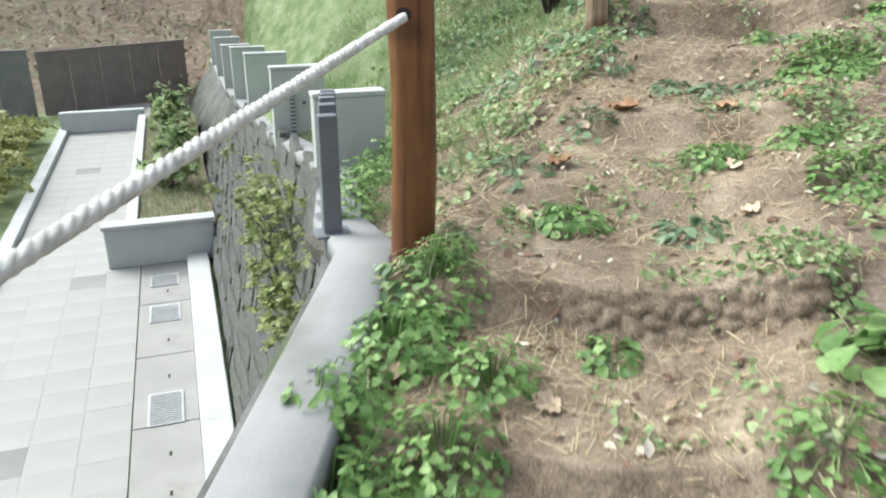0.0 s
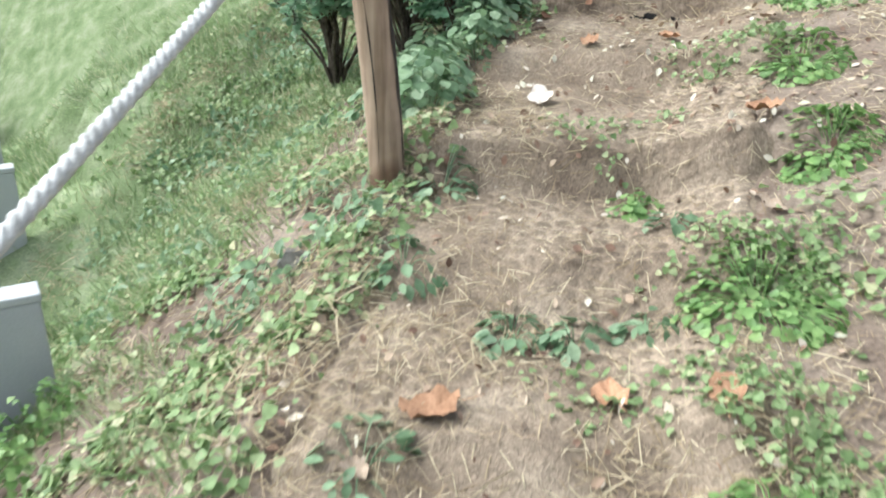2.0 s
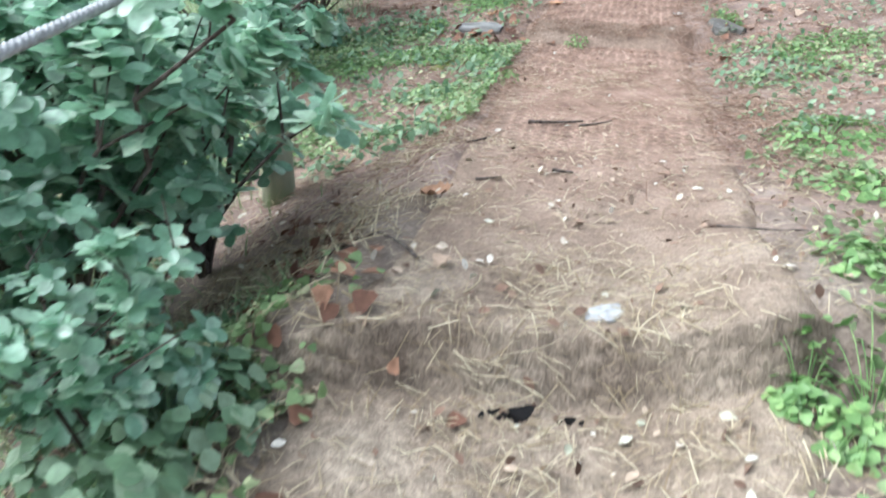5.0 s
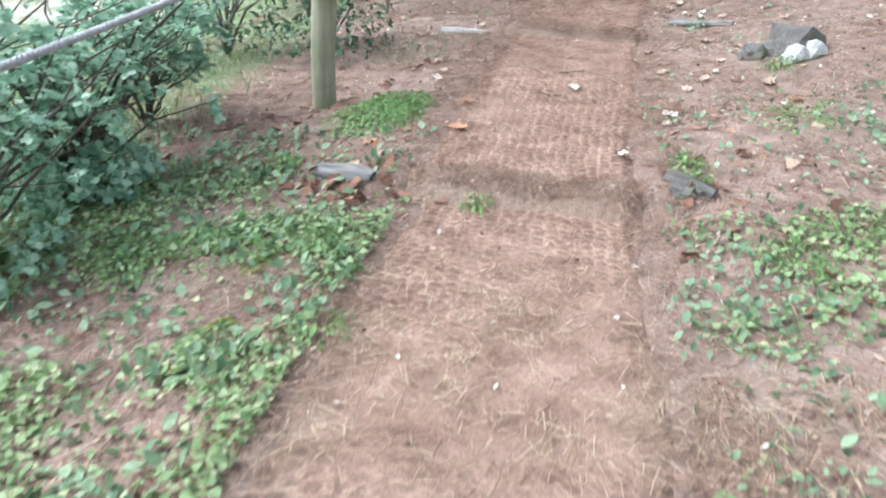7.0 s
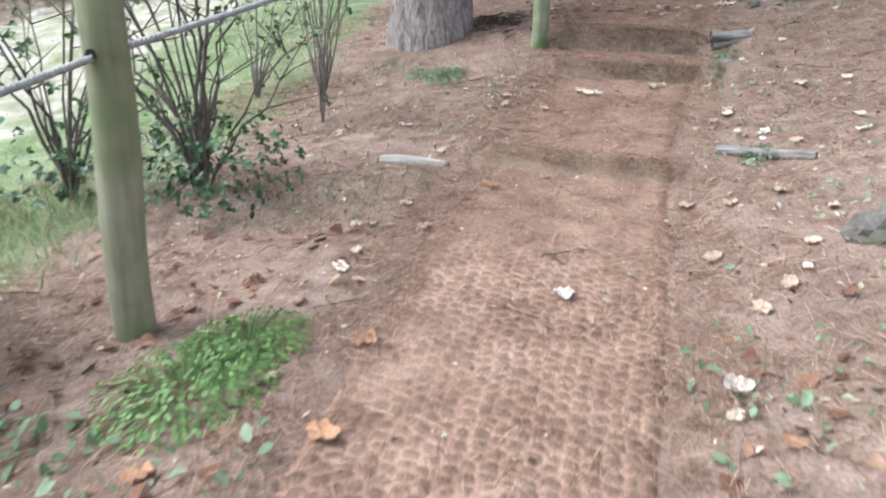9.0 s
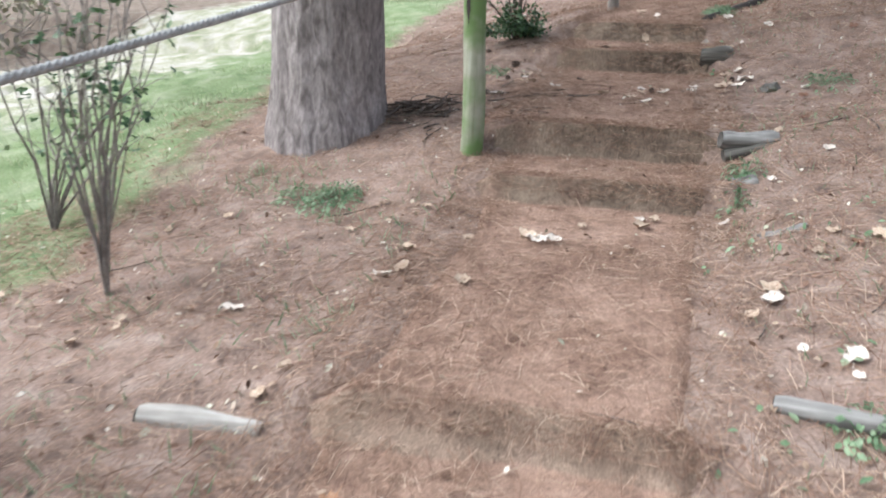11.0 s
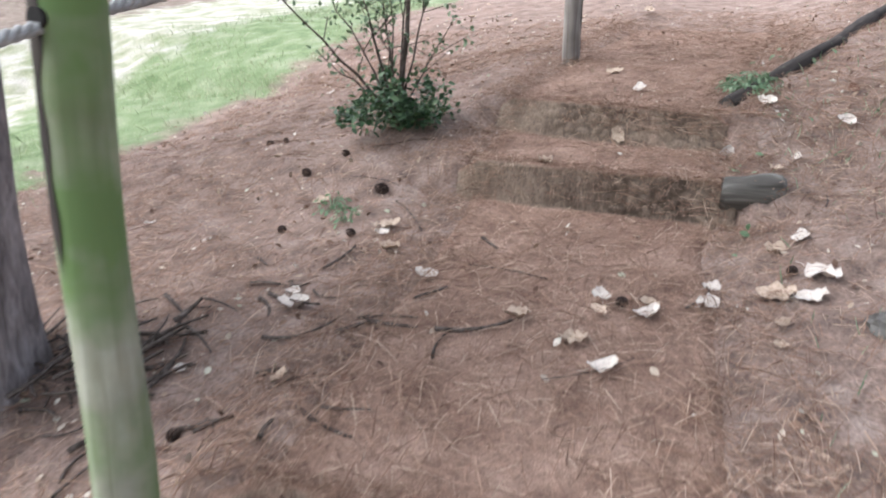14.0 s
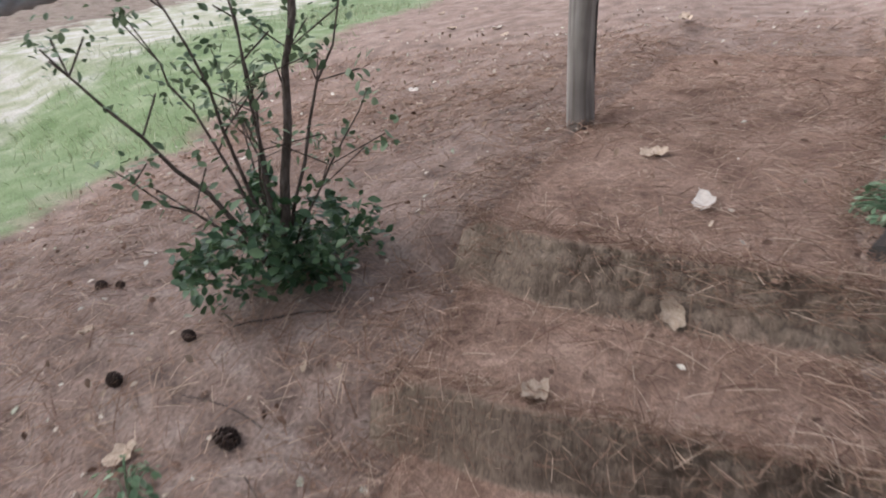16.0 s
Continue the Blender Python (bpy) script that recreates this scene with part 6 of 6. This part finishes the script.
for lx, ly in ((3.42, 10.2), (4.65, 9.79), (5.00, 11.1), (6.02, 11.80), (5.75, 11.17), (5.84, 10.78), (5.64, 10.68), (6.12, 10.47), (4.15, 11.62), (7.01, 12.93), (5.70, 13.75), (7.64, 13.02), (7.41, 12.20), (7.11, 11.58), (3.76, 10.80), (5.26, 10.29),
               (6.15, 11.62), (6.42, 11.62), (4.96, 13.80), (5.79, 14.0), (5.90, 13.51), (5.60, 13.73), (6.40, 13.95), (7.01, 13.90), (6.95, 12.85), (6.88, 12.37)):
    fallen_leaf(lx, ly, 0.125, leaf_rng.choice(("pale", "tan", "tan")))
for lx, ly in ((7.54, 13.19), (7.35, 13.07), (6.92, 12.13), (4.24, 11.75), (4.60, 12.27), (5.10, 13.10), (5.00, 12.97), (4.62, 11.94), (4.30, 12.09), (4.37, 12.05), (6.72, 13.99), (7.13, 13.97), (7.06, 13.99), (7.40, 13.75), (7.78, 13.89),
               (8.15, 14.31), (6.10, 14.00), (6.78, 13.63), (5.59, 14.38), (8.47, 15.27), (8.18, 15.58), (8.00, 15.60), (7.49, 16.57), (6.93, 15.59), (6.05, 14.55)):
    fallen_leaf(lx, ly, 0.085, leaf_rng.choice(("pale", "tan", "tan")))
fallen_leaf(6.42, 13.88, 0.15, "pale"), fallen_leaf(6.50, 13.86, 0.12, "pale"), fallen_leaf(8.78, 15.45, 0.16, "pale"), fallen_leaf(8.4, 14.39, 0.09, "brown")
for lx, ly in ((7.54, 16.09), (7.48, 16.41), (7.52, 16.63), (7.33, 17.15), (8.06, 15.69), (8.14, 15.52), (8.37, 15.51), (7.84, 15.28), (7.83, 15.46), (7.73, 15.67), (8.58, 15.43), (8.91, 15.70), (8.80, 15.70), (9.10, 16.42), (9.05, 17.12), (9.18, 17.6),
               (9.37, 16.51), (9.56, 16.20), (10.85, 19.90), (10.02, 21.27), (7.04, 16.07), (8.76, 16.82), (8.31, 16.70), (8.65, 15.35), (8.45, 15.6)):
    fallen_leaf(lx, ly, leaf_rng.uniform(0.10, 0.15), leaf_rng.choice(("pale", "pale", "pale", "tan")))
for k in range(120):
    lx, ly = from_path(along(leaf_rng.uniform(9.8, 22.0)), leaf_rng.choice((leaf_rng.uniform(0.7, 3.4), leaf_rng.uniform(-3.2, -0.7), leaf_rng.uniform(0.7, 2.4))))
    fallen_leaf(float(lx), float(ly), leaf_rng.uniform(0.05, 0.10), leaf_rng.choice(("pale", "tan", "tan", "brown", "pale")))
x, y = rng.normal(3.15, 0.16, 70), rng.normal(10.0, 0.13, 70)
grow("leaf_litter", LOBED, LOBED_F, x, y, rng.uniform(0.04, 0.075, 70), M_BROWN_LITTER, "heap of dark red-brown fallen leaves", "litter", 0.35, 0.03)
x, y = rng.normal(1.42, 0.16, 110), rng.normal(6.55, 0.36, 110)
grow("leaf_litter", LOBED, LOBED_F, x, y, rng.uniform(0.035, 0.07, 110), M_BROWN_LITTER, "dark brown fallen leaves under a shrub", "litter", 0.35, 0.02)
x, y = sprinkle(150, 9.6, 11.6, -2.4, -0.7, lambda x, y, s, w: np.full(len(x), 0.8))
grow("leaf_litter", LOBED, LOBED_F, x, y, rng.uniform(0.04, 0.08, len(x)), M_BROWN_LITTER, "brown fallen leaves beside the path", "litter", 0.3, 0.015)
x, y = sprinkle(110, 8.6, 11.0, 0.7, 1.6, lambda x, y, s, w: np.full(len(x), 0.7))
grow("leaf_litter", LOBED, LOBED_F, x, y, rng.uniform(0.04, 0.08, len(x)), M_BROWN_LITTER, "brown fallen leaves beside the path", "litter", 0.3, 0.015)


# ---- far trees on the bank behind the plaza ----
def far_tree(x, y, height, label):
    base = pine(x, y, 0.13, height, label, False)
    z0 = base.location.z
    r = np.random.default_rng(int(abs(x * 13 + y)))
    tips = []
    u = np.linspace(0, 1, 6)
    for k in range(14):
        h, g = height * r.uniform(0.35, 0.95), r.uniform(0, 6.283)
        reach = r.uniform(0.8, 2.0)
        line = np.stack([np.cos(g) * reach * u, np.sin(g) * reach * u, h + reach * 0.6 * u], 1)
        raw_mesh("limb", *tube(line, 0.035 * (1 - 0.7 * u), 5), M_TWIG, True, base)
        tips += [line[k2] for k2 in (3, 4, 5)]
    tips = np.repeat(np.array(tips), 40, 0)
    tips = tips + r.normal(0, 0.4, tips.shape)
    lv, lf = scattered(OVATE, OVATE_F, tips, r.normal(0, 1, tips.shape), r.uniform(0, 6.283, len(tips)), r.uniform(0.08, 0.16, len(tips)))
    raw_mesh("crown", lv, lf, M_SHRUB_DARK, False, base)
    return base


for fx, fy, fh in ((-8.6, 24.5, 6.0), (-6.9, 25.2, 5.5), (-14.5, 24.0, 7.0), (-11.0, 27.0, 7.0), (-3.5, 28.0, 7.0), (-18.0, 22.0, 7.0), (0.5, 27.0, 6.5)):
    far_tree(fx, fy, fh, "slender tree on a scrubby bank behind a fence")
x, y = np.array([rng.uniform(-22, 2, 9000), rng.uniform(16, 32, 9000)])
d, a = wall_side(x, y)
ok = (a > 17.3) & (a < 30)
grow("scrub", OVATE, OVATE_F, x[ok], y[ok], rng.uniform(0.08, 0.22, ok.sum()), M_SCRUB, "brownish scrub and dry undergrowth on a bank", "scrub", 0.9, 0.5)


def torn_gap(x, y, length, turn):
    """Ragged dark holes where the mat has torn at a riser's foot."""
    r = np.random.default_rng(8)
    n = 14
    u = np.sort(r.uniform(-0.5, 0.5, n)) * length
    px, py = x + u * math.cos(turn), y + u * math.sin(turn) + r.normal(0, 0.008, n)
    size = r.uniform(0.011, 0.034, n) * (1.5 - 2.0 * np.abs(u) / length)
    places = np.stack([px, py, surface_z(px, py) + 0.008], 1)
    v, f = scattered(LOBED * [1.5, 0.8, 1], LOBED_F, places, np.tile((0.35, -0.8, 0.5), (n, 1)), r.uniform(-0.8, 0.8, n), size, r.normal(0, 0.15, (n, 3)))
    ob = raw_mesh("torn_gap", v, f, M_DARK)
    return tagged(ob, "dark ragged tear at the foot of a mat step", "tear", kind="stuff")


torn_gap(1.87, 5.68, 0.26, -0.40)
for mx, my, mr in ((2.66, 9.33, 0.07), (2.60, 9.25, 0.06), (2.72, 9.40, 0.05), (2.45, 8.85, 0.07), (2.38, 8.80, 0.06), (2.28, 8.6, 0.05)):
    plant(mx, my, mr, 160, 0.026, M_MOSS, "cushion of yellow-green moss on bare soil", 0.012, (ROUND, OVATE_F), "moss_patch", "moss patches")
